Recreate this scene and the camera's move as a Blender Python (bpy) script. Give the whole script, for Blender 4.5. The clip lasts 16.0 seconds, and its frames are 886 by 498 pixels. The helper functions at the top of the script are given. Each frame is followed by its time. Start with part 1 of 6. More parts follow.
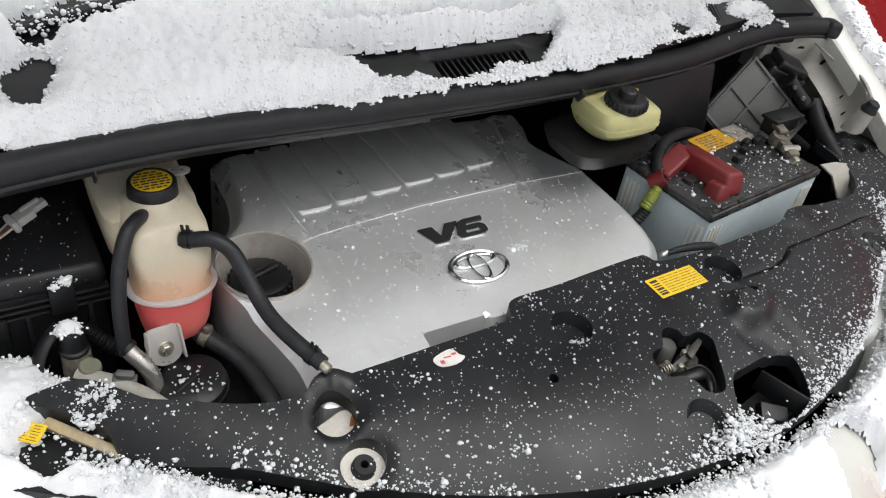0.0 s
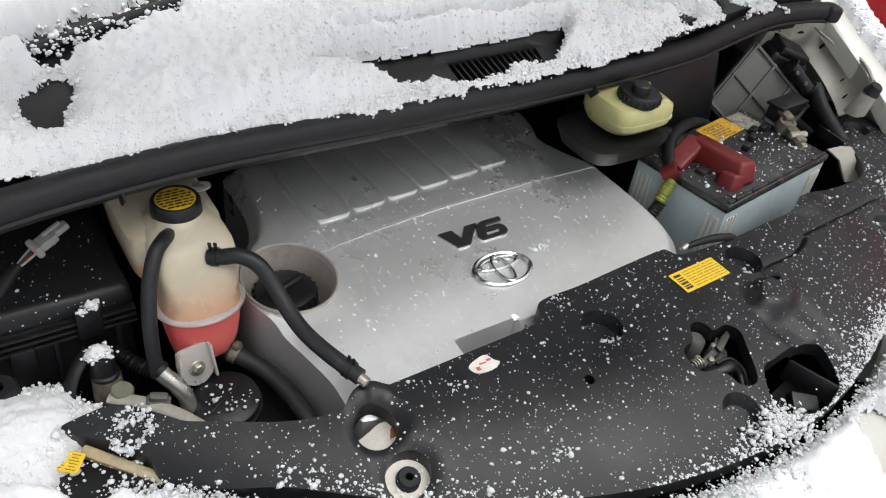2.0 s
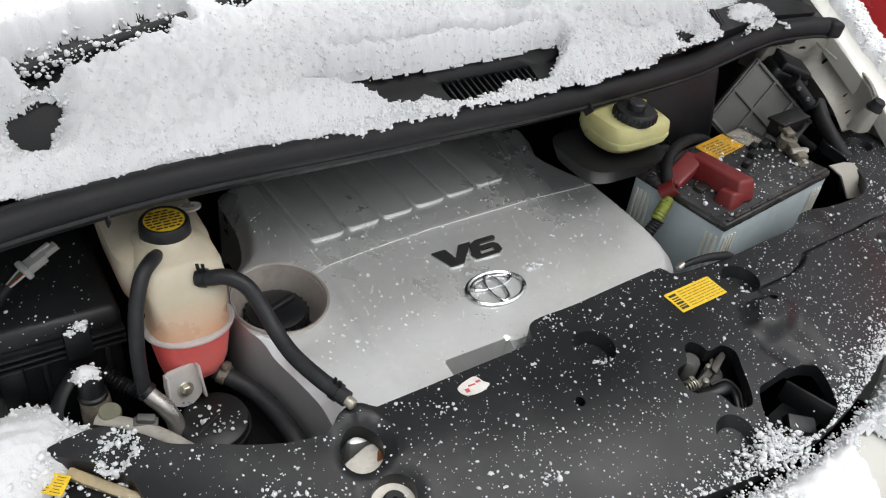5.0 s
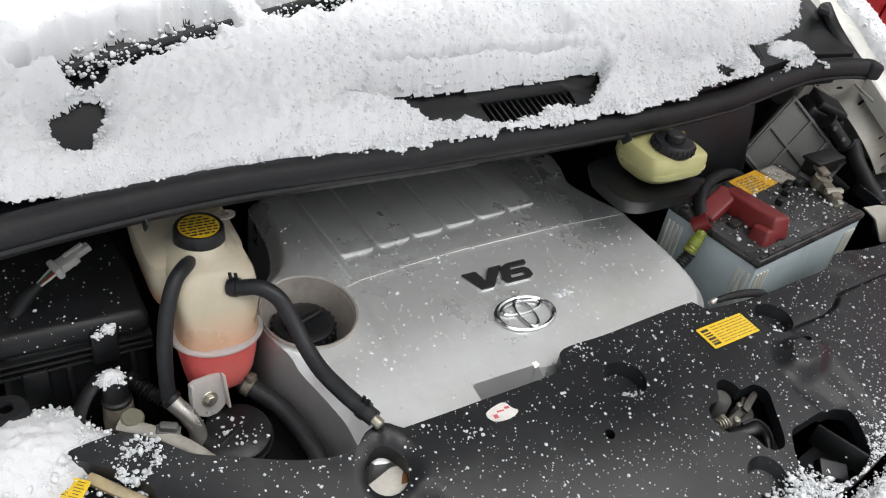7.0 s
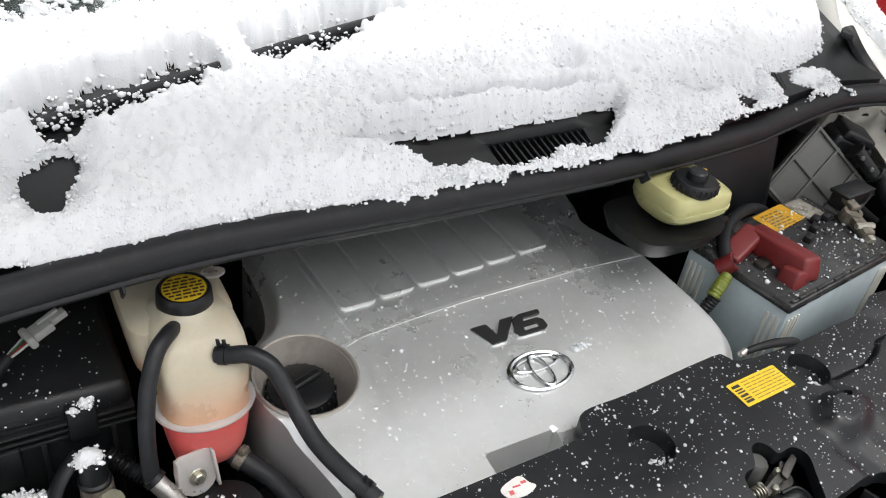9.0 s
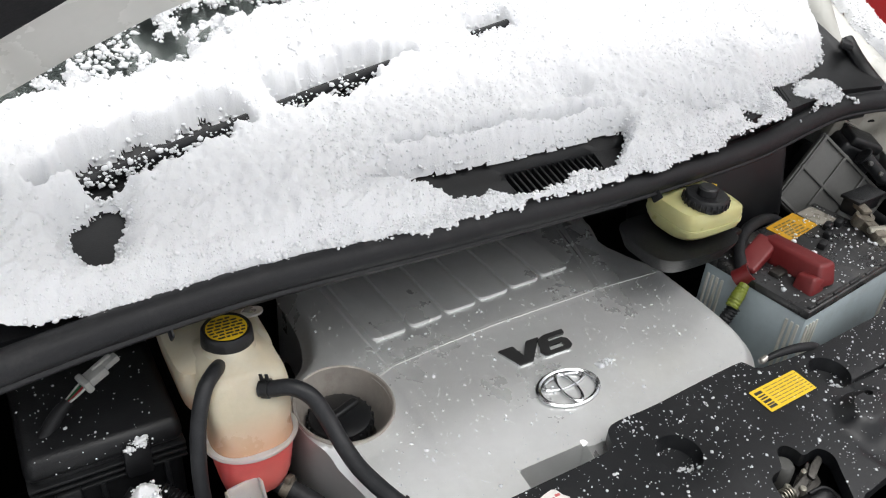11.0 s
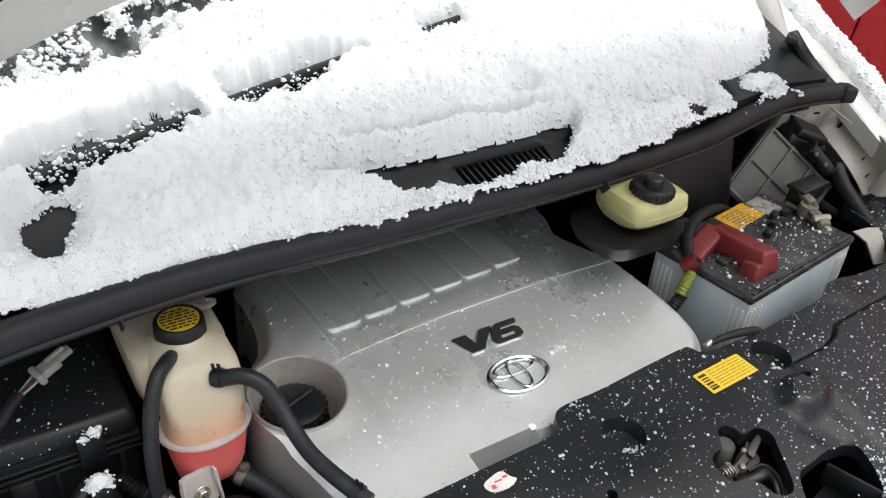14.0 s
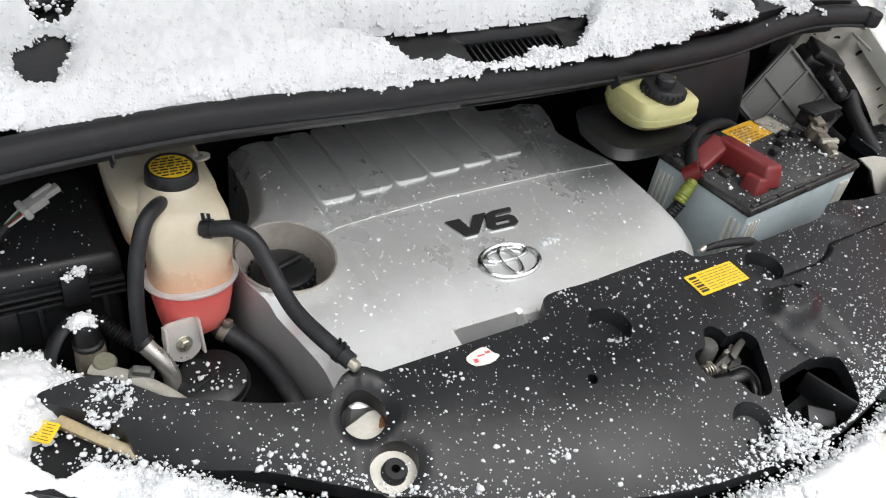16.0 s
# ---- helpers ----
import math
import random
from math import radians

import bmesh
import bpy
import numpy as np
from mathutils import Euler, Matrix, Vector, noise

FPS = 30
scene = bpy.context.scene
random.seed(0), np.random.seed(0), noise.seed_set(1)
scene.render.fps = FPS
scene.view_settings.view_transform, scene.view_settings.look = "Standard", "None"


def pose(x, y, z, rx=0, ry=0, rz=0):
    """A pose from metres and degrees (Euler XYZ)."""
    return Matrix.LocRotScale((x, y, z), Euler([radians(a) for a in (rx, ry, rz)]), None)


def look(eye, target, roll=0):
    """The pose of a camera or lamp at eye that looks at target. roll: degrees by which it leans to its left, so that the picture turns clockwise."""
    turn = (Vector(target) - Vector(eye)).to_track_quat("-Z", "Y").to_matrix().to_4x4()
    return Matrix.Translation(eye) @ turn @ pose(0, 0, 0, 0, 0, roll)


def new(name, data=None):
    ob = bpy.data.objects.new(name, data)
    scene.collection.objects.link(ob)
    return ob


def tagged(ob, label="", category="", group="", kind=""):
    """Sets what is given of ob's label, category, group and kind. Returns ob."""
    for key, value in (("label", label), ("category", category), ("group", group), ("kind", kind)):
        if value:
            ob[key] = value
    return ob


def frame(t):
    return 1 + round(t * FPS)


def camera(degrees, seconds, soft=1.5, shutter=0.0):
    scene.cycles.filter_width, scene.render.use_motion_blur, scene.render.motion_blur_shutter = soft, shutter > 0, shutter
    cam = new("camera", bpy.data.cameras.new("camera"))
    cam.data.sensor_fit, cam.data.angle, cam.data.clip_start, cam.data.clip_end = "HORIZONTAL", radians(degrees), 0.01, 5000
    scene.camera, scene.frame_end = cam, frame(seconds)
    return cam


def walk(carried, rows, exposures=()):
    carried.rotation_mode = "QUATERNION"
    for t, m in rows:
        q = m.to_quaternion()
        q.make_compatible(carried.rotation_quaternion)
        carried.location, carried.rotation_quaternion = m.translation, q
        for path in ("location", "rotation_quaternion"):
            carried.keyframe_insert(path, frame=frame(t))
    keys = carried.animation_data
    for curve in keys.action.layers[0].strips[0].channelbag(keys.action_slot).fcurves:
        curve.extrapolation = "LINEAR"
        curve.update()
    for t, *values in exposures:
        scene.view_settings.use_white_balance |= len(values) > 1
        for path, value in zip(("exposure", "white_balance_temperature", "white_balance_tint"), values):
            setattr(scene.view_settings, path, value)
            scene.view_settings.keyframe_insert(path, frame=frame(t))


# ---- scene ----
cam = camera(57.1, 16.0, soft=1.15)
METRES, EYE, TILT, LEAN, TURN = 0.55, 1.6, -38.0, -8.0, -30.0
ROWS = [
    (0.0, 0.0, 0.0, 0.0, 0.0, 0.0, -0.0),
    (0.5, -0.0128, 0.0082, 0.0067, -0.0, -0.05, 0.49),
    (1.0, -0.0519, 0.0162, 0.0149, -0.16, -0.21, 0.8),
    (1.5, -0.1066, 0.0279, 0.0387, -0.86, -0.62, 1.75),
    (2.0, -0.1036, 0.0133, 0.038, -1.45, -0.78, 2.49),
    (2.5, -0.0818, 0.0385, 0.0452, -1.2, -0.53, 2.98),
    (3.0, -0.098, 0.0593, 0.0578, -0.19, -0.61, 3.08),
    (3.5, -0.0666, 0.0613, 0.0526, -0.06, -0.66, 2.91),
    (4.0, -0.0519, 0.0287, 0.0549, -0.53, -0.31, 2.59),
    (6.5, -0.0496, 0.0204, 0.0527, 0.11, 0.87, 1.82),
    (7.0, -0.1056, 0.0446, 0.0543, 0.11, 1.6, -0.56),
    (7.5, -0.1454, 0.1621, 0.061, 0.25, 1.64, -0.92),
    (8.0, -0.1002, 0.21, 0.0745, -0.19, 1.01, -0.44),
    (8.5, -0.0808, 0.2195, 0.0899, -0.36, 1.18, -0.41),
    (9.0, -0.1051, 0.1806, 0.1325, 0.67, 2.95, 0.34),
    (11.5, -0.0951, 0.0795, 0.1185, 2.31, 4.83, 4.3),
    (12.0, -0.0793, 0.0813, 0.107, 1.48, 4.51, 4.59),
    (12.5, -0.07, 0.0915, 0.1113, 0.82, 4.19, 5.03),
    (13.0, -0.0425, 0.0964, 0.1181, 0.53, 4.09, 5.67),
    (13.5, -0.0376, 0.0796, 0.1119, 0.59, 4.32, 5.52),
    (14.0, -0.05, 0.0559, 0.1069, 0.85, 4.67, 4.46),
    (14.5, -0.0603, 0.0702, 0.0681, 0.5, 3.85, 1.89),
    (15.0, -0.0618, 0.0946, 0.0058, -0.17, 1.59, -0.43),
    (15.5, -0.063, 0.0896, -0.0038, -0.08, 0.14, -0.82),
    (16.0, -0.0631, 0.089, -0.0051, 0.16, -0.37, -0.55),
]
walk(cam, [(t, pose(0, 0, EYE, TILT, LEAN, TURN) @ pose(METRES * x, METRES * y, METRES * z, 90 + pitch, roll, yaw)) for t, x, y, z, yaw, pitch, roll in ROWS],
     [(0.0, 0.42), (3.5, 0.35), (7.4, 0.36), (8.1, 0.58), (9.0, 0.56), (11.5, 0.45), (14.5, 0.45), (15.5, 0.68), (16.0, 0.68)])

# ---- world, light ----
world = bpy.data.worlds.new("overcast")
scene.world = world
world.use_nodes = True
wn, wl = world.node_tree.nodes, world.node_tree.links
sky = wn.new("ShaderNodeTexSky")
sky.sky_type, sky.sun_disc = "NISHITA", False
sky.sun_elevation, sky.sun_rotation = radians(75), radians(140)
sky.air_density, sky.dust_density = 1.0, 4.0
grey = wn.new("ShaderNodeHueSaturation")
grey.inputs["Saturation"].default_value = 0.12
wl.new(sky.outputs[0], grey.inputs["Color"])
wl.new(grey.outputs[0], wn["Background"].inputs["Color"])
wn["Background"].inputs["Strength"].default_value = 0.15
sun_data = bpy.data.lights.new("sun", "SUN")
sun_data.energy, sun_data.angle, sun_data.color = 1.2, radians(75), (1.0, 0.985, 0.96)
sun = new("sun", sun_data)
sun.matrix_world = look((1.9, -0.9, 8.4), (0.6, 0.6, 0.9))


# ---- materials ----
def mat(name, colour, rough=0.5, metal=0.0, var=0.15, scale=40.0, bump=0.0, bscale=300.0, stain=None, stain_amount=0.0,
        stain_scale=12.0, coat=0.0, sss=0.0, transmission=0.0, rough_var=0.1, tint=None, spec=0.5, low_tint=None, sss_size=0.02, sss_radius=(1.0, 0.7, 0.45)):
    m = bpy.data.materials.new(name)
    m.use_nodes = True
    n, l = m.node_tree.nodes, m.node_tree.links
    b = n["Principled BSDF"]
    tc = n.new("ShaderNodeTexCoord")

    def noise_tex(s, detail=6.0, rgh=0.6):
        t = n.new("ShaderNodeTexNoise")
        t.inputs["Scale"].default_value, t.inputs["Detail"].default_value, t.inputs["Roughness"].default_value = s, detail, rgh
        l.new(tc.outputs["Object"], t.inputs["Vector"])
        return t

    def ramp(fac, lo, hi, a, c):
        r = n.new("ShaderNodeMapRange")
        r.inputs["From Min"].default_value, r.inputs["From Max"].default_value = lo, hi
        r.inputs["To Min"].default_value, r.inputs["To Max"].default_value = a, c
        l.new(fac, r.inputs["Value"])
        return r.outputs[0]

    big, fine = noise_tex(scale), noise_tex(scale * 6.5, 4.0)
    add = n.new("ShaderNodeMath")
    add.operation = "ADD"
    l.new(ramp(big.outputs[0], 0.3, 0.7, 1 - var, 1 + var), add.inputs[0])
    l.new(ramp(fine.outputs[0], 0.3, 0.7, -var * 0.5, var * 0.5), add.inputs[1])
    hsv = n.new("ShaderNodeHueSaturation")
    hsv.inputs["Color"].default_value = (*colour, 1)
    l.new(add.outputs[0], hsv.inputs["Value"])
    out = hsv.outputs[0]
    if tint:
        mx = n.new("ShaderNodeMix")
        mx.data_type = "RGBA"
        mx.inputs["B"].default_value = (*tint, 1)
        l.new(ramp(noise_tex(scale * 0.35, 3.0).outputs[0], 0.4, 0.65, 0, 0.8), mx.inputs["Factor"])
        l.new(out, mx.inputs["A"])
        out = mx.outputs["Result"]
    if low_tint:
        # a second colour that grows towards the lower part
        sep = n.new("ShaderNodeSeparateXYZ")
        l.new(tc.outputs["Object"], sep.inputs[0])
        mx = n.new("ShaderNodeMix")
        mx.data_type = "RGBA"
        mx.inputs["B"].default_value = (*low_tint, 1)
        l.new(ramp(sep.outputs["Z"], 0.125, 0.082, 0, 0.75), mx.inputs["Factor"])
        l.new(out, mx.inputs["A"])
        out = mx.outputs["Result"]
    if stain:
        mx = n.new("ShaderNodeMix")
        mx.data_type = "RGBA"
        mx.inputs["B"].default_value = (*stain, 1)
        l.new(ramp(noise_tex(stain_scale, 8.0, 0.72).outputs[0], 0.52, 0.72, 0, stain_amount), mx.inputs["Factor"])
        l.new(out, mx.inputs["A"])
        out = mx.outputs["Result"]
    l.new(out, b.inputs["Base Color"])
    l.new(ramp(big.outputs[0], 0.3, 0.7, max(0.02, rough - rough_var), min(1, rough + rough_var)), b.inputs["Roughness"])
    b.inputs["Metallic"].default_value = metal
    b.inputs["Coat Weight"].default_value = coat
    b.inputs["Specular IOR Level"].default_value = spec
    if transmission:
        b.inputs["Transmission Weight"].default_value = transmission
    if sss:
        b.inputs["Subsurface Weight"].default_value = sss
        b.inputs["Subsurface Radius"].default_value = sss_radius
        b.inputs["Subsurface Scale"].default_value = sss_size
    if bump:
        bp = n.new("ShaderNodeBump")
        bp.inputs["Strength"].default_value, bp.inputs["Distance"].default_value = bump, 0.002
        l.new(noise_tex(bscale, 5.0).outputs[0], bp.inputs["Height"])
        l.new(bp.outputs[0], b.inputs["Normal"])
    return m


BLACK = mat("black_shield_plastic", (0.0070, 0.0077, 0.0090), 0.39, spec=0.39, var=0.2, scale=9, bump=0.12, bscale=900, stain=(0.032, 0.033, 0.034), stain_amount=0.5, stain_scale=25)
BLACK2 = mat("black_box_plastic", (0.0075, 0.008, 0.009), 0.42, spec=0.4, var=0.25, scale=20, bump=0.2, bscale=500, stain=(0.022, 0.0225, 0.023), stain_amount=0.4)
# one near-black base for the deep bay parts and the hole discs
DARK = mat("near_black_bay_and_holes", (0.004, 0.004, 0.0045), 0.8, spec=0.2, var=0.4, scale=15, bump=0.4, bscale=120, stain=(0.012, 0.010, 0.008), stain_amount=0.5)
RUBBER = mat("black_rubber", (0.0125, 0.013, 0.0145), 0.55, spec=0.3, var=0.2, scale=40, bump=0.2, bscale=600, stain=(0.04, 0.04, 0.04), stain_amount=0.35, stain_scale=30)
HOSE = mat("hose_rubber", (0.013, 0.014, 0.016), 0.5, spec=0.4, var=0.2, scale=50, bump=0.15, bscale=500, stain=(0.05, 0.05, 0.052), stain_amount=0.4, stain_scale=50)
SILVER = mat("silver_cover_paint", (0.79, 0.80, 0.79), 0.30, metal=0.58, var=0.05, scale=7, bump=0.06, bscale=1500, stain=(0.60, 0.58, 0.54), stain_amount=0.2, stain_scale=9, rough_var=0.06)
SNOW = mat("snow", (0.775, 0.785, 0.80), 0.7, var=0.02, scale=30, bump=0.6, bscale=420, sss=0.6, sss_size=0.005, sss_radius=(1.0, 1.0, 1.05), spec=0.25)
CRUMB = mat("snow_crumb", (0.80, 0.81, 0.825), 0.7, var=0.02, scale=60, spec=0.2)
SNOW_WET = mat("wet_snow_grains", (0.74, 0.76, 0.78), 0.3, sss=0.5, sss_size=0.002, sss_radius=(1.0, 1.0, 1.0), var=0.06, scale=80, bump=0.6, bscale=600)
MILKY = mat("milky_tank_plastic", (0.47, 0.42, 0.31), 0.32, var=0.08, scale=14, bump=0.1, bscale=250, sss=0.35, tint=(0.56, 0.52, 0.41), stain=(0.42, 0.30, 0.16), stain_amount=0.35, stain_scale=22, low_tint=(0.60, 0.25, 0.13))
PINK = mat("tank_plastic_with_red_coolant", (0.86, 0.14, 0.135), 0.36, var=0.08, scale=20, bump=0.1, bscale=250, sss=0.3, tint=(0.76, 0.20, 0.17))
# browner and darker than the silver of the rest of the cover
DISHPAINT = mat("brown_grey_dish_paint", (0.40, 0.37, 0.335), 0.4, metal=0.4, var=0.12, scale=20, bump=0.1, bscale=600, stain=(0.22, 0.16, 0.11), stain_amount=0.6, stain_scale=18)
CLOUDY = mat("cloudy_tank_plastic", (0.82, 0.77, 0.72), 0.34, transmission=0.5, var=0.06, scale=20, bump=0.1, bscale=300, sss=0.3)
YELLOWISH = mat("yellowed_fluid_tank_plastic", (0.52, 0.50, 0.24), 0.36, var=0.06, scale=16, bump=0.08, bscale=250, sss=0.3, stain=(0.5, 0.45, 0.2), stain_amount=0.3)
YELLOW = mat("yellow_sticker", (0.80, 0.54, 0.025), 0.4, var=0.08, scale=60, stain=(0.55, 0.35, 0.05), stain_amount=0.3)
ORANGE = mat("worn_orange_sticker", (0.68, 0.36, 0.015), 0.45, var=0.15, scale=60, stain=(0.35, 0.30, 0.22), stain_amount=0.9, stain_scale=40)
CLEARFILM = mat("grubby_clear_film", (0.30, 0.28, 0.24), 0.3, var=0.2, scale=60)
INK = mat("black_ink", (0.02, 0.02, 0.02), 0.5, var=0.1)
GREYINK = mat("grey_ink", (0.22, 0.16, 0.05), 0.5, var=0.1)
PAPER = mat("weathered_white_sticker", (0.72, 0.69, 0.66), 0.6, var=0.08, scale=80, stain=(0.45, 0.40, 0.36), stain_amount=0.5, stain_scale=60)
REDINK = mat("faded_red_ink", (0.62, 0.12, 0.12), 0.5)
CASE = mat("pale_grey_blue_battery_case", (0.42, 0.49, 0.515), 0.45, var=0.06, scale=14, bump=0.08, bscale=300, stain=(0.30, 0.33, 0.32), stain_amount=0.6, stain_scale=16)
CASE_RIB = mat("ivory_case_rib", (0.58, 0.58, 0.52), 0.45, var=0.08, scale=30, stain=(0.4, 0.4, 0.35), stain_amount=0.5)
LID = mat("battery_lid_plastic", (0.030, 0.030, 0.031), 0.3, var=0.25, scale=25, bump=0.1, stain=(0.11, 0.105, 0.095), stain_amount=0.7, stain_scale=14)
REDP = mat("faded_red_plastic", (0.16, 0.016, 0.017), 0.42, var=0.1, scale=30, bump=0.08, stain=(0.16, 0.03, 0.028), stain_amount=0.5)
TAPE = mat("green_yellow_tape", (0.17, 0.20, 0.025), 0.5, var=0.25, scale=90, bump=0.3)
CORRODED = mat("corroded_terminal_lead", (0.17, 0.15, 0.12), 0.6, metal=0.5, var=0.4, scale=90, bump=0.6, bscale=300, stain=(0.32, 0.28, 0.22), stain_amount=0.8, stain_scale=60)
STEEL = mat("dull_aluminium_pipe", (0.46, 0.44, 0.41), 0.34, metal=0.85, var=0.15, scale=60, bump=0.1, stain=(0.2, 0.17, 0.13), stain_amount=0.5)
GREASY = mat("greasy_steel", (0.055, 0.052, 0.047), 0.4, metal=0.7, var=0.3, scale=90, bump=0.3, stain=(0.03, 0.025, 0.02), stain_amount=0.7, stain_scale=60)
LINER = mat("unseen_liner_black", (0.02, 0.02, 0.021), 0.9, var=0.2, scale=30, bump=0.4, spec=0.1)
BOLT = mat("zinc_bolt", (0.45, 0.43, 0.36), 0.35, metal=0.8, var=0.2, scale=120, stain=(0.2, 0.16, 0.1), stain_amount=0.5)
CHROME = mat("chrome", (0.60, 0.61, 0.62), 0.24, metal=1.0, var=0.08, scale=60, rough_var=0.05)
GREYBOX = mat("grey_relay_cover_plastic", (0.088, 0.088, 0.083), 0.45, var=0.12, scale=25, bump=0.15, stain=(0.13, 0.13, 0.12), stain_amount=0.5)
CONN = mat("light_grey_connector", (0.42, 0.42, 0.40), 0.5, var=0.1, scale=60, stain=(0.25, 0.23, 0.2), stain_amount=0.5, stain_scale=60)
INNER = mat("grimy_cream_body_paint", (0.35, 0.335, 0.295), 0.42, var=0.10, scale=14, bump=0.05, stain=(0.17, 0.14, 0.10), stain_amount=0.8, stain_scale=16)
CREAM = mat("scuffed_cream_washer", (0.62, 0.59, 0.53), 0.45, var=0.1, scale=60, stain=(0.3, 0.26, 0.2), stain_amount=0.6, stain_scale=60)
PAINT = mat("white_car_paint", (0.54, 0.54, 0.50), 0.25, var=0.03, scale=10, coat=0.6, stain=(0.5, 0.49, 0.44), stain_amount=0.3)
RED_PAINT = mat("red_car_paint", (0.52, 0.012, 0.018), 0.3, var=0.04, scale=5, coat=0.6)
RUST = mat("rust", (0.22, 0.09, 0.03), 0.8, var=0.4, scale=80)
GLASS = mat("windscreen_glass", (0.55, 0.62, 0.60), 0.05, var=0.02, transmission=0.9, rough_var=0.02)
LENS = mat("headlamp_plastic", (0.62, 0.64, 0.62), 0.12, var=0.05, scale=20, coat=0.5, rough_var=0.04)
AMBER = mat("yellowed_lamp_edge", (0.38, 0.31, 0.19), 0.35, var=0.2, scale=30, stain=(0.36, 0.25, 0.1), stain_amount=0.7, stain_scale=30)
GREENP = mat("dull_olive_cap", (0.17, 0.17, 0.12), 0.5, var=0.2, scale=60)
GROUND = mat("trodden_snow_ground", (0.66, 0.67, 0.70), 0.8, var=0.12, scale=1.2, bump=0.8, bscale=25)
WIRES = {"red": mat("red_wire", (0.3, 0.02, 0.02), 0.4), "green": mat("green_wire", (0.02, 0.12, 0.05), 0.4), "white": mat("white_wire", (0.5, 0.5, 0.48), 0.4)}


# ---- mesh tools ----
def thing(name, loc, label, category, group="", kind="", rz=0.0):
    ob = new(name)
    ob.empty_display_size = 0.02
    ob.matrix_basis = pose(*loc, 0, 0, rz)
    ORIGIN[ob.name] = ob.matrix_basis.copy()
    return tagged(ob, label, category, group, kind)


ORIGIN = {}


def to_mesh(name, bm, material, angle=38):
    bmesh.ops.recalc_face_normals(bm, faces=bm.faces)
    me = bpy.data.meshes.new(name)
    bm.to_mesh(me)
    bm.free()
    for p in me.polygons:
        p.use_smooth = True
    me.set_sharp_from_angle(angle=radians(angle))
    me.materials.append(material)
    return me


def part(name, bm, material, parent, label="", local=False, angle=38):
    """One mesh under a thing or a part; its bmesh is in world metres, or in the thing's own when local."""
    m = ORIGIN[parent.name]
    if not local:
        bm.transform(m.inverted())
    ob = new(name, to_mesh(name, bm, material, angle))
    ob.parent = parent
    ORIGIN[ob.name] = m
    return tagged(ob, label)


def solid(name, bm, material, label, category, kind="", group="", angle=38):
    """A thing that is a single mesh, with its origin under its middle."""
    vs = np.array([v.co for v in bm.verts])
    c = Vector(((vs[:, 0].min() + vs[:, 0].max()) / 2, (vs[:, 1].min() + vs[:, 1].max()) / 2, vs[:, 2].min()))
    bmesh.ops.translate(bm, verts=bm.verts, vec=-c)
    ob = new(name, to_mesh(name, bm, material, angle))
    ob.location = c
    ORIGIN[ob.name] = Matrix.Translation(c)
    return tagged(ob, label, category, group, kind)


def raw(name, verts, faces, material, label="", category="", kind="", smooth=True):
    me = bpy.data.meshes.new(name)
    me.from_pydata(verts, [], faces)
    if smooth:
        me.polygons.foreach_set("use_smooth", [True] * len(me.polygons))
    me.materials.append(material)
    me.update()
    ob = new(name, me)
    ORIGIN[ob.name] = Matrix.Identity(4)
    return tagged(ob, label, category, "", kind)


def box(size, m, bevel=0.002, seg=2, bm=None, taper=1.0):
    """A bevelled box of that size, centred, placed by the matrix m. taper: how much smaller its top is."""
    b = bmesh.new()
    bmesh.ops.create_cube(b, size=1)
    for v in b.verts:
        k = taper if v.co.z > 0 else 1
        v.co = Vector((v.co.x * size[0] * k, v.co.y * size[1] * k, v.co.z * size[2]))
    if bevel:
        bmesh.ops.bevel(b, geom=b.edges[:], offset=bevel, segments=seg, affect="EDGES", profile=0.5)
    b.transform(m)
    return merge(bm, b)


def merge(a, b):
    if a is None:
        return b
    me = bpy.data.meshes.new("tmp")
    b.to_mesh(me)
    a.from_mesh(me)
    bpy.data.meshes.remove(me)
    b.free()
    return a


def aim(p0, p1):
    """A matrix at p0 whose z runs to p1."""
    d = Vector(p1) - Vector(p0)
    return Matrix.Translation(p0) @ d.to_track_quat("Z", "Y").to_matrix().to_4x4()


def lathe(profile, m=None, seg=40, sx=1.0, sy=1.0, bm=None, closed=True):
    """Turns (radius, z) pairs round the z axis of m."""
    b = bmesh.new()
    rings = []
    for r, z in profile:
        if r < 1e-6:
            rings.append([b.verts.new((0, 0, z))])
        else:
            rings.append([b.verts.new((r * sx * math.cos(2 * math.pi * k / seg), r * sy * math.sin(2 * math.pi * k / seg), z)) for k in range(seg)])
    for a, c in zip(rings, rings[1:]):
        for k in range(seg):
            q = [a[k % len(a)], a[(k + 1) % len(a)], c[(k + 1) % len(c)], c[k % len(c)]]
            q = [v for i, v in enumerate(q) if v not in q[:i]]
            if len(q) > 2:
                b.faces.new(q)
    if m is not None:
        b.transform(m)
    return merge(bm, b)


def rod(p0, p1, r, r1=None, seg=20, bevel=0.0015, bm=None):
    r1 = r if r1 is None else r1
    h = (Vector(p1) - Vector(p0)).length
    e = min(bevel, r * 0.5, r1 * 0.5, h * 0.4)
    return lathe([(0, 0), (r - e, 0), (r, e), (r1, h - e), (r1 - e, h), (0, h)], aim(p0, p1), seg, bm=bm)


def curve_points(pts, per=10):
    p = [Vector(q) for q in pts]
    p = [2 * p[0] - p[1]] + p + [2 * p[-1] - p[-2]]
    out = []
    for i in range(1, len(p) - 2):
        for k in range(per):
            t = k / per
            a, b, c, d = p[i - 1], p[i], p[i + 1], p[i + 2]
            out.append(0.5 * ((2 * b) + (c - a) * t + (2 * a - 5 * b + 4 * c - d) * t * t + (3 * b - a - 3 * c + d) * t ** 3))
    return out + [p[-2]]


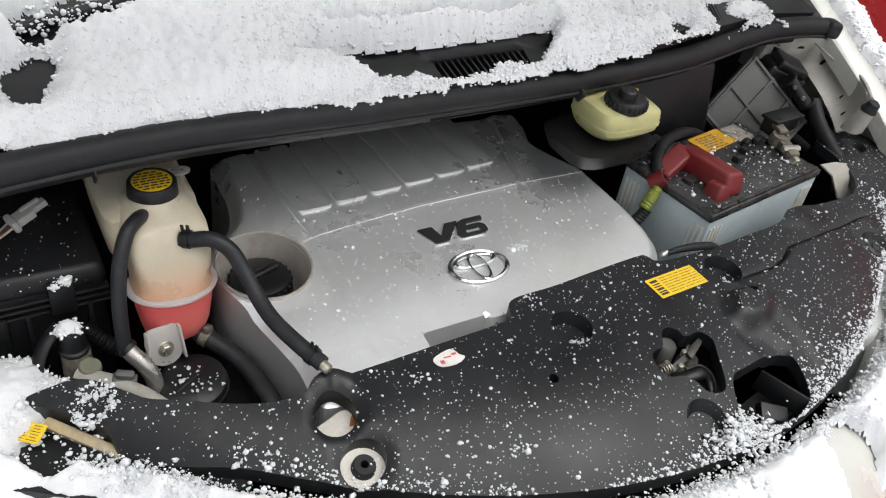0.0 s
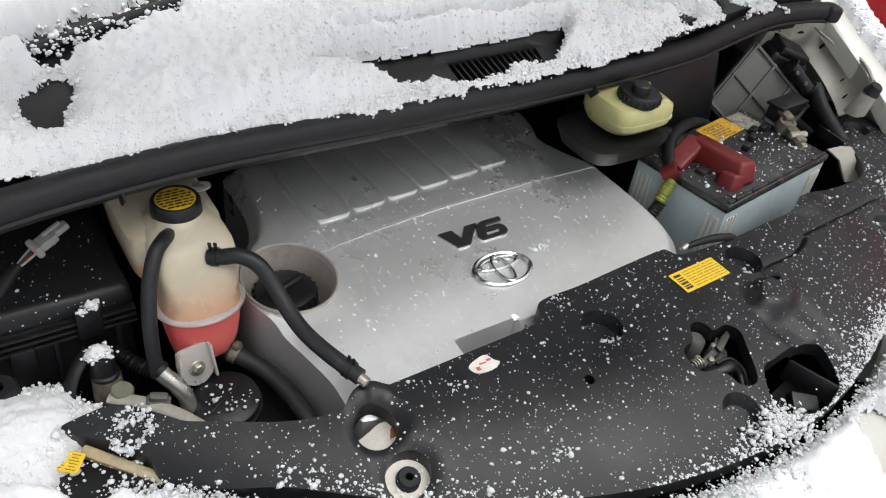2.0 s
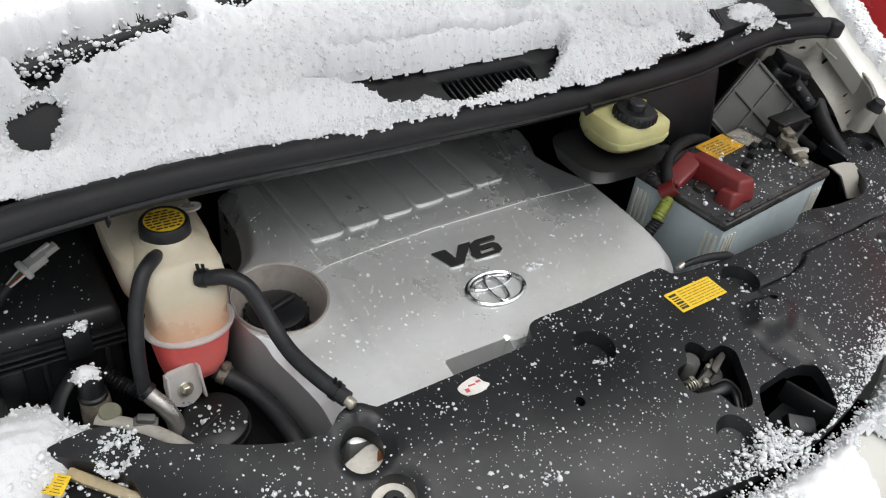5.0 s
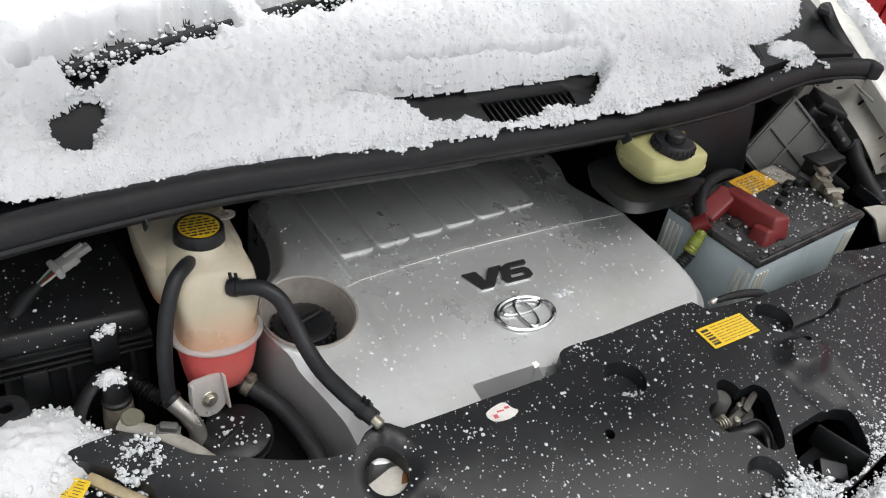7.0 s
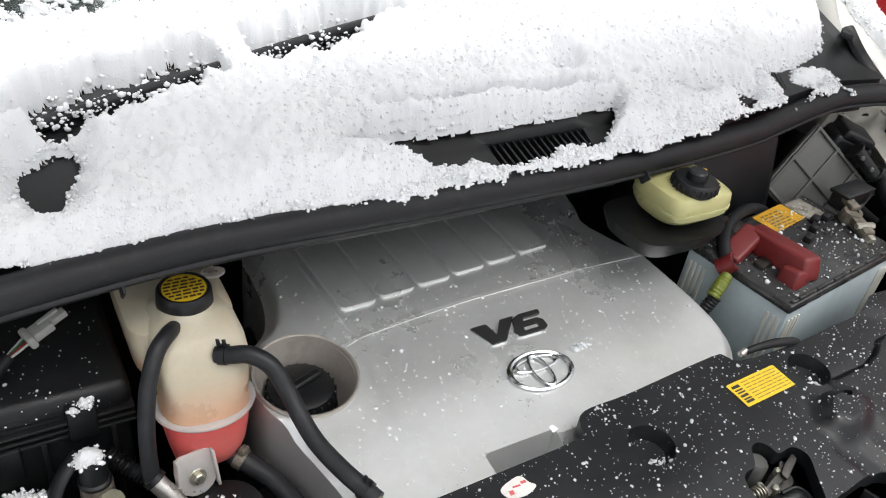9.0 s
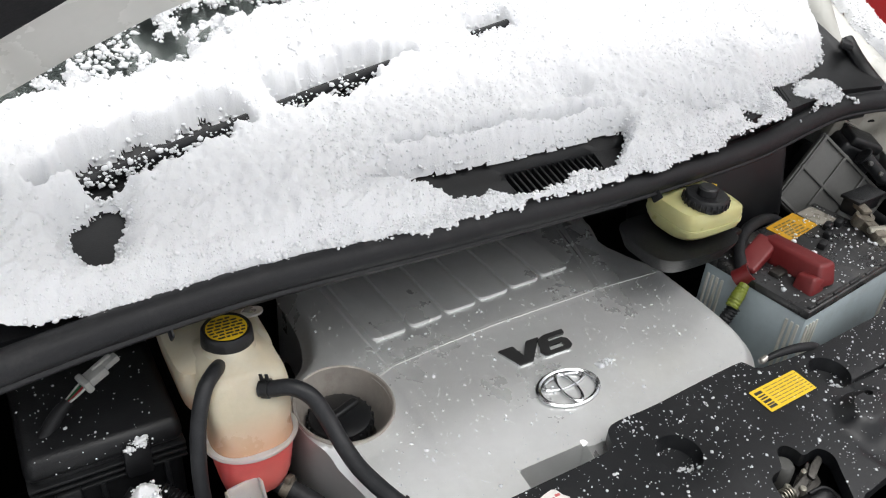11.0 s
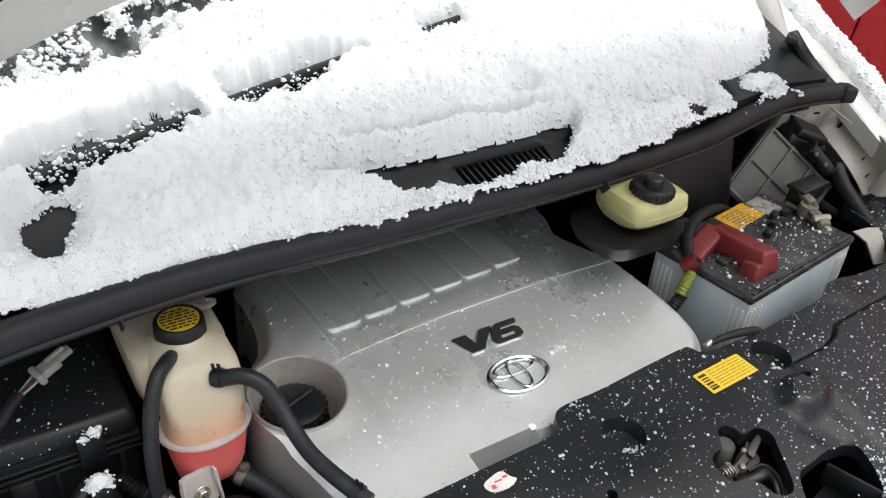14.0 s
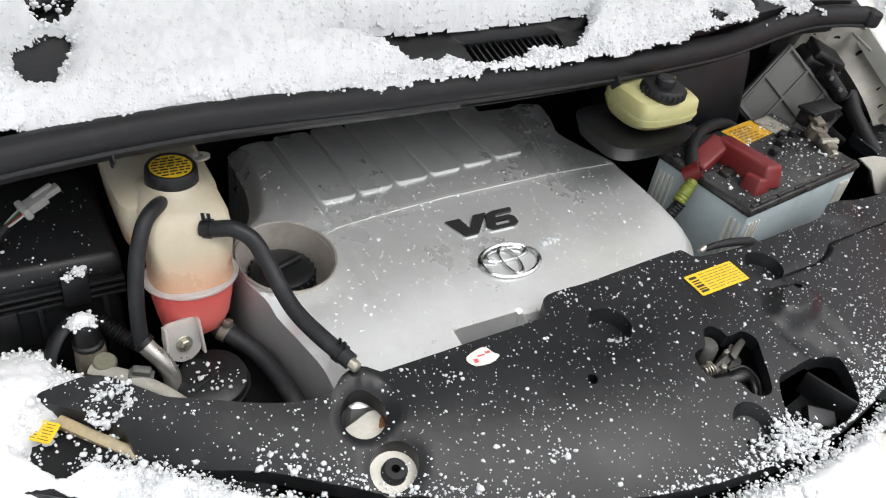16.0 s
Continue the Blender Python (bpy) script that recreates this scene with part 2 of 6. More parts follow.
def tube(pts, radius, seg=18, per=10, bm=None, flat=1.0, ridge=0.0, pitch=0.006):
    """A round bar or hose along a smooth line. radius may be a list. ridge: corrugation."""
    b = bmesh.new()
    c = curve_points(pts, per)
    n = len(c)
    rad = np.interp(np.linspace(0, 1, n), np.linspace(0, 1, len(radius)), radius) if isinstance(radius, (list, tuple)) else [radius] * n
    up, rings, run = Vector((0, 0, 1)), [], 0.0
    for i, p in enumerate(c):
        d = (c[min(i + 1, n - 1)] - c[max(i - 1, 0)]).normalized()
        if i:
            run += (p - c[i - 1]).length
        s = d.cross(up)
        s = s.normalized() if s.length > 1e-3 else Vector((1, 0, 0))
        u = s.cross(d).normalized()
        up = u
        r = rad[i] + ridge * math.sin(2 * math.pi * run / pitch)
        rings.append([b.verts.new(p + s * r * math.cos(2 * math.pi * k / seg) + u * r * flat * math.sin(2 * math.pi * k / seg)) for k in range(seg)])
    for a, e in zip(rings, rings[1:]):
        for k in range(seg):
            b.faces.new((a[k], a[(k + 1) % seg], e[(k + 1) % seg], e[k]))
    b.faces.new(rings[0]), b.faces.new(rings[-1][::-1])
    return merge(bm, b)


def smooth_loop(pts, per=6):
    """A closed smooth outline through 2D points."""
    n, out = len(pts), []
    for i in range(n):
        a, b, c, d = (np.array(pts[(i + k) % n], float) for k in (-1, 0, 1, 2))
        for k in range(per):
            t = k / per
            out.append(tuple(0.5 * (2 * b + (c - a) * t + (2 * a - 5 * b + 4 * c - d) * t * t + (3 * b - a - 3 * c + d) * t ** 3)))
    return out


def round_loop(pts, r, seg=5):
    """A closed outline with straight sides and rounded corners."""
    out, n = [], len(pts)
    for i in range(n):
        a, b, c = (Vector(pts[(i + k) % n]) for k in (-1, 0, 1))
        rr = min(r, (a - b).length * 0.45, (c - b).length * 0.45)
        p, q = b + (a - b).normalized() * rr, b + (c - b).normalized() * rr
        for k in range(seg + 1):
            t = k / seg
            v = p * (1 - t) ** 2 + 2 * b * t * (1 - t) + q * t * t
            out.append((v.x, v.y))
    return out


def circle(cx, cy, rx, ry=None, seg=32, rot=0.0):
    ry = rx if ry is None else ry
    out = []
    for k in range(seg):
        a, c = math.cos(2 * math.pi * k / seg) * rx, math.sin(2 * math.pi * k / seg) * ry
        out.append((cx + a * math.cos(rot) - c * math.sin(rot), cy + a * math.sin(rot) + c * math.cos(rot)))
    return out


def inside(px, py, loop):
    px, py = np.asarray(px, float), np.asarray(py, float)
    res = np.zeros(px.shape, bool)
    x0, y0 = loop[-1]
    for x1, y1 in loop:
        if y0 != y1:
            c = ((y0 > py) != (y1 > py)) & (px < (x1 - x0) * (py - y0) / (y1 - y0) + x0)
            res ^= c
        x0, y0 = x1, y1
    return res


def edge_dist(px, py, loop):
    """Distance from points to a closed outline."""
    px, py = np.asarray(px, float), np.asarray(py, float)
    best = np.full(px.shape, 9.0)
    x0, y0 = loop[-1]
    for x1, y1 in loop:
        dx, dy = x1 - x0, y1 - y0
        t = np.clip(((px - x0) * dx + (py - y0) * dy) / (dx * dx + dy * dy + 1e-12), 0, 1)
        best = np.minimum(best, np.hypot(px - x0 - t * dx, py - y0 - t * dy))
        x0, y0 = x1, y1
    return best


def sheet(outline, holes, spacing, height, skirt=0.02, creases=(), hole_skirt=None):
    """A pressed sheet over an outline with openings; height(x, y) gives its z; its rims are turned down by skirt."""
    from mathutils.geometry import delaunay_2d_cdt
    pts, edges = [], []
    for loop in (outline, *holes, *creases):
        k = len(pts)
        pts += [Vector(p) for p in loop]
        edges += [(k + i, k + (i + 1) % len(loop)) for i in range(len(loop))]
    xs, ys = [p[0] for p in outline], [p[1] for p in outline]
    gx, gy = np.meshgrid(np.arange(min(xs), max(xs), spacing), np.arange(min(ys), max(ys), spacing))
    gx = gx + (np.arange(gx.shape[0]) % 2)[:, None] * spacing / 2
    gx, gy = gx.ravel(), gy.ravel()
    ok = inside(gx, gy, outline)
    for loop in (outline, *holes, *creases):
        ok &= edge_dist(gx, gy, loop) > spacing * 0.4
    for h in holes:
        ok &= ~inside(gx, gy, h)
    pts += [Vector((a, c)) for a, c in zip(gx[ok], gy[ok])]
    v, _, f, _, _, _ = delaunay_2d_cdt(pts, edges, [], 0, 1e-6)
    vx, vy = np.array([p.x for p in v]), np.array([p.y for p in v])
    f = np.array([t for t in f if len(t) == 3])
    cx, cy = vx[f].mean(1), vy[f].mean(1)
    keep = inside(cx, cy, outline)
    for h in holes:
        keep &= ~inside(cx, cy, h)
    vz = height(vx, vy)
    b = bmesh.new()
    bv = [b.verts.new((float(x), float(y), float(z))) for x, y, z in zip(vx, vy, vz)]
    for t in f[keep]:
        b.faces.new([bv[i] for i in t])
    for w in [w for w in b.verts if not w.link_faces]:
        b.verts.remove(w)
    if skirt:
        rim = [e for e in b.edges if e.is_boundary]
        for drop, shrink in ((0.003, 0.0), (skirt, 0.0)):
            got = bmesh.ops.extrude_edge_only(b, edges=rim)
            nv = [g for g in got["geom"] if isinstance(g, bmesh.types.BMVert)]
            bmesh.ops.translate(b, verts=nv, vec=(0, 0, -drop))
            rim = [g for g in got["geom"] if isinstance(g, bmesh.types.BMEdge)]
    return b


def prism(loop, z0, z1, m=None, bevel=0.0, bm=None):
    """A flat piece with that outline."""
    b = bmesh.new()
    face = b.faces.new([b.verts.new((*p, z0)) for p in loop])
    got = bmesh.ops.extrude_face_region(b, geom=[face])
    bmesh.ops.translate(b, verts=[g for g in got["geom"] if isinstance(g, bmesh.types.BMVert)], vec=(0, 0, z1 - z0))
    if bevel:
        top = [e for e in b.edges if all(abs(v.co.z - z1) < 1e-6 for v in e.verts)]
        bmesh.ops.bevel(b, geom=top, offset=bevel, segments=2, affect="EDGES", profile=0.5)
    if m is not None:
        b.transform(m)
    return merge(bm, b)


def loft(sections, cap=True):
    """Skins closed rings of points, all of the same count."""
    b = bmesh.new()
    rings = [[b.verts.new(p) for p in s] for s in sections]
    n = len(rings[0])
    for a, c in zip(rings, rings[1:]):
        for k in range(n):
            b.faces.new((a[k], a[(k + 1) % n], c[(k + 1) % n], c[k]))
    if cap:
        b.faces.new(rings[0][::-1]), b.faces.new(rings[-1])
    return b


def squircle(cx, cy, z, rx, ry, power=3.0, seg=40):
    out = []
    for k in range(seg):
        a = 2 * math.pi * k / seg
        c, s = math.cos(a), math.sin(a)
        out.append((cx + rx * math.copysign(abs(c) ** (2 / power), c), cy + ry * math.copysign(abs(s) ** (2 / power), s), z))
    return out


def lattice(x, y, seed):
    xi, yi = np.floor(x).astype(np.int64), np.floor(y).astype(np.int64)
    fx, fy = x - xi, y - yi
    fx, fy = fx * fx * (3 - 2 * fx), fy * fy * (3 - 2 * fy)

    def h(a, c):
        k = (a * 374761393 + c * 668265263 + seed * 974634777) & 0xFFFFFFFF
        k = ((k ^ (k >> 13)) * 1274126177) & 0xFFFFFFFF
        return ((k ^ (k >> 16)) & 0xFFFF) / 65535.0

    return (h(xi, yi) * (1 - fx) + h(xi + 1, yi) * fx) * (1 - fy) + (h(xi, yi + 1) * (1 - fx) + h(xi + 1, yi + 1) * fx) * fy


def fbm(x, y, size, octaves=4, seed=0, gain=0.5):
    """Layered noise, about -1 to 1, whose largest forms are that size in metres."""
    out, amp, tot = 0, 1.0, 0
    for k in range(octaves):
        out = out + amp * (lattice(x / size * 2 ** k + 31.7 * k, y / size * 2 ** k + 17.3 * k, seed + k) * 2 - 1)
        tot += amp
        amp *= gain
    return out / tot * 1.6


def grain_kinds(count=8, sub=2, rough=0.28):
    kinds = []
    for k in range(count):
        b = bmesh.new()
        bmesh.ops.create_icosphere(b, subdivisions=sub, radius=1)
        v = np.array([q.co for q in b.verts])
        f = np.array([[q.index for q in t.verts] for t in b.faces])
        rs = np.random.RandomState(50 + k)
        lump = sum(np.maximum(0, v @ (u / np.linalg.norm(u))) ** 3 * a for u, a in zip(rs.normal(size=(7, 3)), rs.uniform(-0.3, 0.6, 7)))
        v = v * (1 + lump + rs.uniform(-rough, rough, len(v)) * 0.5)[:, None]
        kinds.append((v, f))
        b.free()
    return kinds


GRAINS = {1: grain_kinds(8, 1), 2: grain_kinds(8, 2)}


def grains(name, places, sizes, material, label, category="snow", sub=1, squash=0.75, seed=3):
    """Many lumps of snow in one mesh. places: rows of x, y, z."""
    rs = np.random.RandomState(seed)
    places, sizes = np.asarray(places, float), np.asarray(sizes, float)
    kind, V, F, n = rs.randint(0, 8, len(sizes)), [], [], 0
    for k in range(8):
        p, z = places[kind == k], sizes[kind == k]
        v, f = GRAINS[sub][k]
        a = rs.uniform(0, 6.28, len(z))
        c, sn = np.cos(a)[:, None], np.sin(a)[:, None]
        w = v[None] * (z[:, None] * rs.uniform(0.7, 1.3, (len(z), 3)) * (1, 1, squash))[:, None]
        w = np.stack([w[..., 0] * c - w[..., 1] * sn, w[..., 0] * sn + w[..., 1] * c, w[..., 2]], -1) + p[:, None]
        V.append(w.reshape(-1, 3))
        F.append((f[None] + (np.arange(len(z)) * len(v))[:, None, None] + n).reshape(-1, 3))
        n += len(z) * len(v)
    return raw(name, np.concatenate(V).tolist(), np.concatenate(F).tolist(), material, label, category, "stuff")


# ---- ground and the body round the bay ----
def front_line(x):
    """How far back the front rim of the bay lies."""
    return 0.29 + 0.72 * np.minimum(np.abs(np.asarray(x, float) - 0.70), 0.72) ** 2


def shield_z(x, y):
    """The height of the plain black shield."""
    return 0.944 - 0.05 * np.exp(-np.maximum(y - front_line(np.minimum(x, 1.15)), -0.02) / 0.08)


def step_in(d, w):
    t = np.clip(d / w, 0, 1)
    return t * t * (3 - 2 * t)


gx, gy = np.meshgrid(np.concatenate([[-60, -15], np.arange(-5, 6.1, 0.25), [16, 60]]), np.concatenate([[-60, -15], np.arange(-5, 6.1, 0.25), [16, 60]]))
gz = 0.03 * fbm(gx, gy, 1.2, 4, 5)
nx = gx.shape[1]
raw("ground", np.stack([gx, gy, gz], -1).reshape(-1, 3).tolist(),
    [(j * nx + i, j * nx + i + 1, (j + 1) * nx + i + 1, (j + 1) * nx + i) for j in range(gx.shape[0] - 1) for i in range(nx - 1)],
    GROUND, "trodden snow on the ground round the parked cars", "ground", "structure")

car = thing("white_car", (0.66, 1.0, 0.03), "white people carrier with its bonnet raised, snow lying on it", "car")


def panel(rows, thick=0.002, subdiv=1):
    """A curved panel through a grid of places, with a little thickness."""
    b = bmesh.new()
    vs = [[b.verts.new(p) for p in r] for r in rows]
    for a, c in zip(vs, vs[1:]):
        for k in range(len(a) - 1):
            b.faces.new((a[k], a[k + 1], c[k + 1], c[k]))
    bmesh.ops.recalc_face_normals(b, faces=b.faces)
    bmesh.ops.solidify(b, geom=b.faces[:], thickness=thick)
    return b


# bumper: from the rim of the bay outwards and down
xs = np.linspace(-0.22, 1.56, 48)
rows = []
for off, z in ((-0.012, 0.845), (-0.02, 0.868), (-0.05, 0.862), (-0.09, 0.835), (-0.13, 0.77), (-0.16, 0.66), (-0.17, 0.5), (-0.165, 0.35), (-0.13, 0.24)):
    rows.append([(x, float(front_line(x)) + off - 0.02 * (1 if z < 0.8 else 0), z) for x in xs])
part("bumper", panel(rows, 0.004), PAINT, car)
grille = None
for k in range(5):
    z = 0.42 + 0.05 * k
    grille = tube([(x, float(front_line(x)) - 0.192, z) for x in np.linspace(0.25, 1.07, 9)], 0.012, 10, 4, grille)
part("grille", grille, BLACK2, car, "black bars of the lower grille")
for side in (1, -1):
    def fx(d):
        return 0.66 + side * d
    rows = []
    for d, dz in ((0.775, -0.035), (0.776, -0.02), (0.778, 0.0), (0.795, 0.012), (0.84, 0.01), (0.872, -0.012), (0.892, -0.07), (0.90, -0.2), (0.895, -0.42), (0.88, -0.7)):
        rows.append([(fx(d) + (0 if y > 0.7 else -side * 0.3 * (0.7 - y)), y, max(0.25, 0.973 + 0.512 * (y - 0.66) + dz)) for y in np.linspace(0.64, 1.25, 18)])
    part("fender", panel(rows, 0.003), PAINT, car)
for sgn in (-1, 1):
    wx = 0.66 + sgn * 0.78
    wh = part("wheel", lathe([(0.2, -0.1), (0.3, -0.105), (0.325, -0.08), (0.33, 0), (0.325, 0.08), (0.3, 0.105), (0.2, 0.1)], Matrix.Translation((wx, 0.92, 0.36)) @ pose(0, 0, 0, 0, 90, 0), 48), RUBBER, car, "black tyre")
    part("rim", lathe([(0, 0.03), (0.06, 0.05), (0.17, 0.05), (0.2, 0.09), (0.21, 0.1), (0.21, -0.1), (0, -0.1)], Matrix.Translation((wx, 0.92, 0.36)) @ pose(0, 0, 0, 0, sgn * 90, 0), 40), STEEL, wh)


def deck_z(y):
    """Cowl top, then the windscreen."""
    y = np.asarray(y, float)
    return np.where(y < 0.95, 1.130 + 0.30 * (y - 0.79), 1.178 + 0.47 * (y - 0.95))


# windscreen, pillars, roof edge, dashboard behind the glass
rows = [[(x, float(y) + 0.10 * (abs(x - 0.66) / 0.7) ** 2, float(deck_z(y)) - 0.004) for x in np.linspace(-0.02, 1.34, 20)] for y in np.linspace(0.97, 1.95, 14)]
ws = part("windscreen", panel(rows, 0.005), GLASS, car, "windscreen under wet snow")
ws.visible_shadow = False
for sgn in (-1, 1):
    x0 = 0.66 + sgn * 0.735
    part("pillar", tube([(x0 + sgn * 0.02, 1.02, 1.12), (x0, 1.15, 1.255), (x0 - sgn * 0.04, 1.5, 1.43), (x0 - sgn * 0.10, 2.0, 1.66)], [0.035, 0.04, 0.04, 0.035], 14, 8), PAINT, car)
rows = [[(x, y, z - 0.05 * (abs(x - 0.66) / 0.7) ** 2) for x in np.linspace(-0.02, 1.34, 12)] for y, z in ((1.95, 1.665), (2.2, 1.72), (2.8, 1.76), (3.8, 1.74), (4.4, 1.6))]
part("roof", panel(rows, 0.01), PAINT, car)
for sgn in (-1, 1):
    x0 = 0.66 + sgn * 0.87
    part("body_side", box((0.06, 3.2, 0.75), Matrix.Translation((x0, 2.85, 0.68)), 0.025, 3), PAINT, car)
    part("side_window", box((0.02, 2.9, 0.5), Matrix.Translation((x0 - sgn * 0.06, 2.95, 1.33)) @ pose(0, 0, 0, 0, -sgn * 10, 0), 0.008), BLACK2, car, "dark side glass")
part("dashboard", box((1.4, 0.7, 0.1), Matrix.Translation((0.66, 1.62, 1.12)), 0.03, 3), BLACK2, car)
part("tail", box((1.62, 0.12, 1.2), Matrix.Translation((0.66, 4.45, 0.95)), 0.04, 3), PAINT, car)
part("cabin_floor", box((1.66, 3.2, 0.1), Matrix.Translation((0.66, 2.85, 0.34)), 0.02), BLACK2, car)

# raised bonnet: its rear edge bows up in the middle
rows = []
for s in np.linspace(0, 1, 12):
    row = []
    for x in np.linspace(-0.16, 1.48, 22):
        q = abs(x - 0.66) / 0.82
        zr = 1.455 - 0.24 * q ** 2.2
        ang = radians(64)
        length = 0.92 - 0.20 * q * q
        row.append((x, 0.90 + 0.03 * q - s * length * math.cos(ang) - 0.05 * math.sin(math.pi * s), zr + s * length * math.sin(ang)))
    rows.append(row)
bon = part("bonnet", panel(rows, 0.018), PAINT, car, "raised white bonnet")
# unseen dark liner, added so the cover and shield reflect less light
lrows = [[(x, y - 0.035, z) for x, y, z in r[2:-2]] for r in rows[1:-1]]
part("liner", panel(lrows, 0.006), LINER, bon, "unseen dark bonnet liner, added to darken reflections")

# inside of the bay
bay = thing("engine_bay_shell", (0.66, 0.9, 0.45), "near-black shell of the engine bay", "car body", kind="structure")
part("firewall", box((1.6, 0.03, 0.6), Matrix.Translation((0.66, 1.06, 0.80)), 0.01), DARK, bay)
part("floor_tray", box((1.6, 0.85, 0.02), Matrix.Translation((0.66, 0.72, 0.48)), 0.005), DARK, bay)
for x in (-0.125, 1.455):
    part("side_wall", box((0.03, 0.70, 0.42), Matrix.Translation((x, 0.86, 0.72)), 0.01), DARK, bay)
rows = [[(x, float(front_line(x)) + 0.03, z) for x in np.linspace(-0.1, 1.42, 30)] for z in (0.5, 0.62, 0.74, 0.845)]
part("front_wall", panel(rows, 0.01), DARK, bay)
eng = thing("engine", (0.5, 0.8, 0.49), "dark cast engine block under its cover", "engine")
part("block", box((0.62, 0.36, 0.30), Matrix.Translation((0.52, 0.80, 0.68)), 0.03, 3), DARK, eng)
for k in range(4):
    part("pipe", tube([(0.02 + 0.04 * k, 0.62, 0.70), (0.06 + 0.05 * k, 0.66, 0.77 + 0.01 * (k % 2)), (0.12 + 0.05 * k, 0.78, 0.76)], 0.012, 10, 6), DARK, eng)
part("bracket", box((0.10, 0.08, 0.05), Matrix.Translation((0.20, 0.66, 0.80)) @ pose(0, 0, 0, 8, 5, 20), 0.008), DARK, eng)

# ---- cowl ----
cowl = thing("cowl_cover", (0.66, 0.87, 1.10), "black plastic cowl cover under the windscreen", "cowl")
slot = round_loop([(0.545, 0.803), (0.695, 0.806), (0.70, 0.852), (0.55, 0.850)], 0.004)


def cowl_z(x, y):
    z = deck_z(y)
    well = step_in((0.035 - np.maximum(np.abs(y - 0.828), np.abs(x - 0.585) - 0.16)) , 0.012)
    return z - 0.016 * well - 0.024 * step_in(x - 1.06, 0.06)


outline = round_loop([(-0.12, 0.770), (0.2, 0.788), (0.75, 0.806), (0.98, 0.828), (1.10, 0.856), (1.25, 0.874), (1.372, 0.862), (1.358, 1.06), (-0.08, 1.06)], 0.02)
part("panel", sheet(outline, [slot], 0.02, cowl_z, 0.02, [smooth_loop([(0.41, 0.795), (0.76, 0.797), (0.775, 0.86), (0.40, 0.86)], 3)]), BLACK2, cowl)
for k in range(15):
    x = 0.549 + 0.0102 * k
    part("slat", box((0.0035, 0.050, 0.012), Matrix.Translation((x, 0.832, 1.119)) @ pose(0, 0, 0, 16, 0, 4), 0.0006, 1), BLACK2, cowl)
for k in range(16):
    part("slat", box((0.0030, 0.085, 0.008), Matrix.Translation((1.075 + 0.0085 * k, 0.890 + 0.003 * k, 1.140)) @ pose(0, 0, 0, 16, 0, -18), 0.0006, 1), BLACK2, cowl)
part("trough", box((0.2, 0.08, 0.004), Matrix.Translation((0.62, 0.828, 1.080)), 0.001), DARK, cowl)
part("end_cap", tube([(1.372, 0.965, 1.178), (1.365, 0.92, 1.148), (1.372, 0.875, 1.118), (1.378, 0.845, 1.105)], [0.012, 0.014, 0.015, 0.013], 14, 6, flat=0.7), BLACK, cowl)
part("washer_nozzle", box((0.03, 0.02, 0.012), Matrix.Translation((1.345, 0.945, 1.176)) @ pose(0, 0, 0, 10, 0, 40), 0.004), BLACK2, cowl)

seal_line = [(-0.16, 0.731, 1.116), (-0.06, 0.743, 1.120), (0.05, 0.758, 1.123), (0.2, 0.775, 1.120), (0.45, 0.783, 1.111), (0.75, 0.797, 1.102), (0.98, 0.820, 1.097),
             (1.08, 0.840, 1.095), (1.17, 0.853, 1.102), (1.25, 0.860, 1.107), (1.32, 0.850, 1.111), (1.366, 0.836, 1.112)]
seal = thing("bonnet_seal", (0.66, 0.79, 1.07), "black rubber bonnet seal along the cowl edge", "rubber seal")
part("bulb", tube(seal_line, [0.0168] * 4 + [0.0178] * 6 + [0.018, 0.016], 18, 8, flat=1.0), RUBBER, seal)
part("lip", tube([(x, y - 0.009, z - 0.013) for x, y, z in seal_line], 0.0075, 12, 8, flat=0.6), RUBBER, seal)
part("carrier", tube([(x, y + 0.012, z - 0.024) for x, y, z in seal_line[:-1]], 0.010, 10, 8, flat=1.2), BLACK2, seal)
for x, y, z in ((0.10, 0.757, 1.104), (0.765, 0.786, 1.088)):
    part("join", box((0.003, 0.022, 0.020), Matrix.Translation((x, y, z)) @ pose(0, 0, 0, 40, 0, 3), 0.002), RUBBER, seal)
part("end_plug", box((0.030, 0.036, 0.030), Matrix.Translation((1.376, 0.830, 1.111)) @ pose(0, 0, 0, 0, 5, -20), 0.008, 3), RUBBER, seal)

for a, c in (((0.02, 0.924, 1.176), (0.74, 1.078, 1.250)), ((0.72, 1.085, 1.258), (1.22, 1.105, 1.268))):
    wip = thing("windscreen_wiper", (a[0], a[1], a[2]), "black windscreen wiper half buried in snow", "wiper", "windscreen wipers")
    va, vc = Vector(a), Vector(c)
    part("blade", tube([va, va.lerp(vc, 0.5) + Vector((0, 0.004, 0.004)), vc], 0.006, 10, 8, flat=1.3), BLACK2, wip)
    part("arm", tube([va + Vector((0.03, -0.03, -0.02)), va.lerp(vc, 0.3) + Vector((0, 0.016, -0.006)), va.lerp(vc, 0.55) + Vector((0, 0.008, 0.0))], [0.010, 0.007, 0.005], 10, 8), BLACK2, wip)
    part("rubber", tube([va + Vector((0, 0, -0.012)), vc + Vector((0, 0, -0.012))], 0.004, 8, 8), RUBBER, wip)

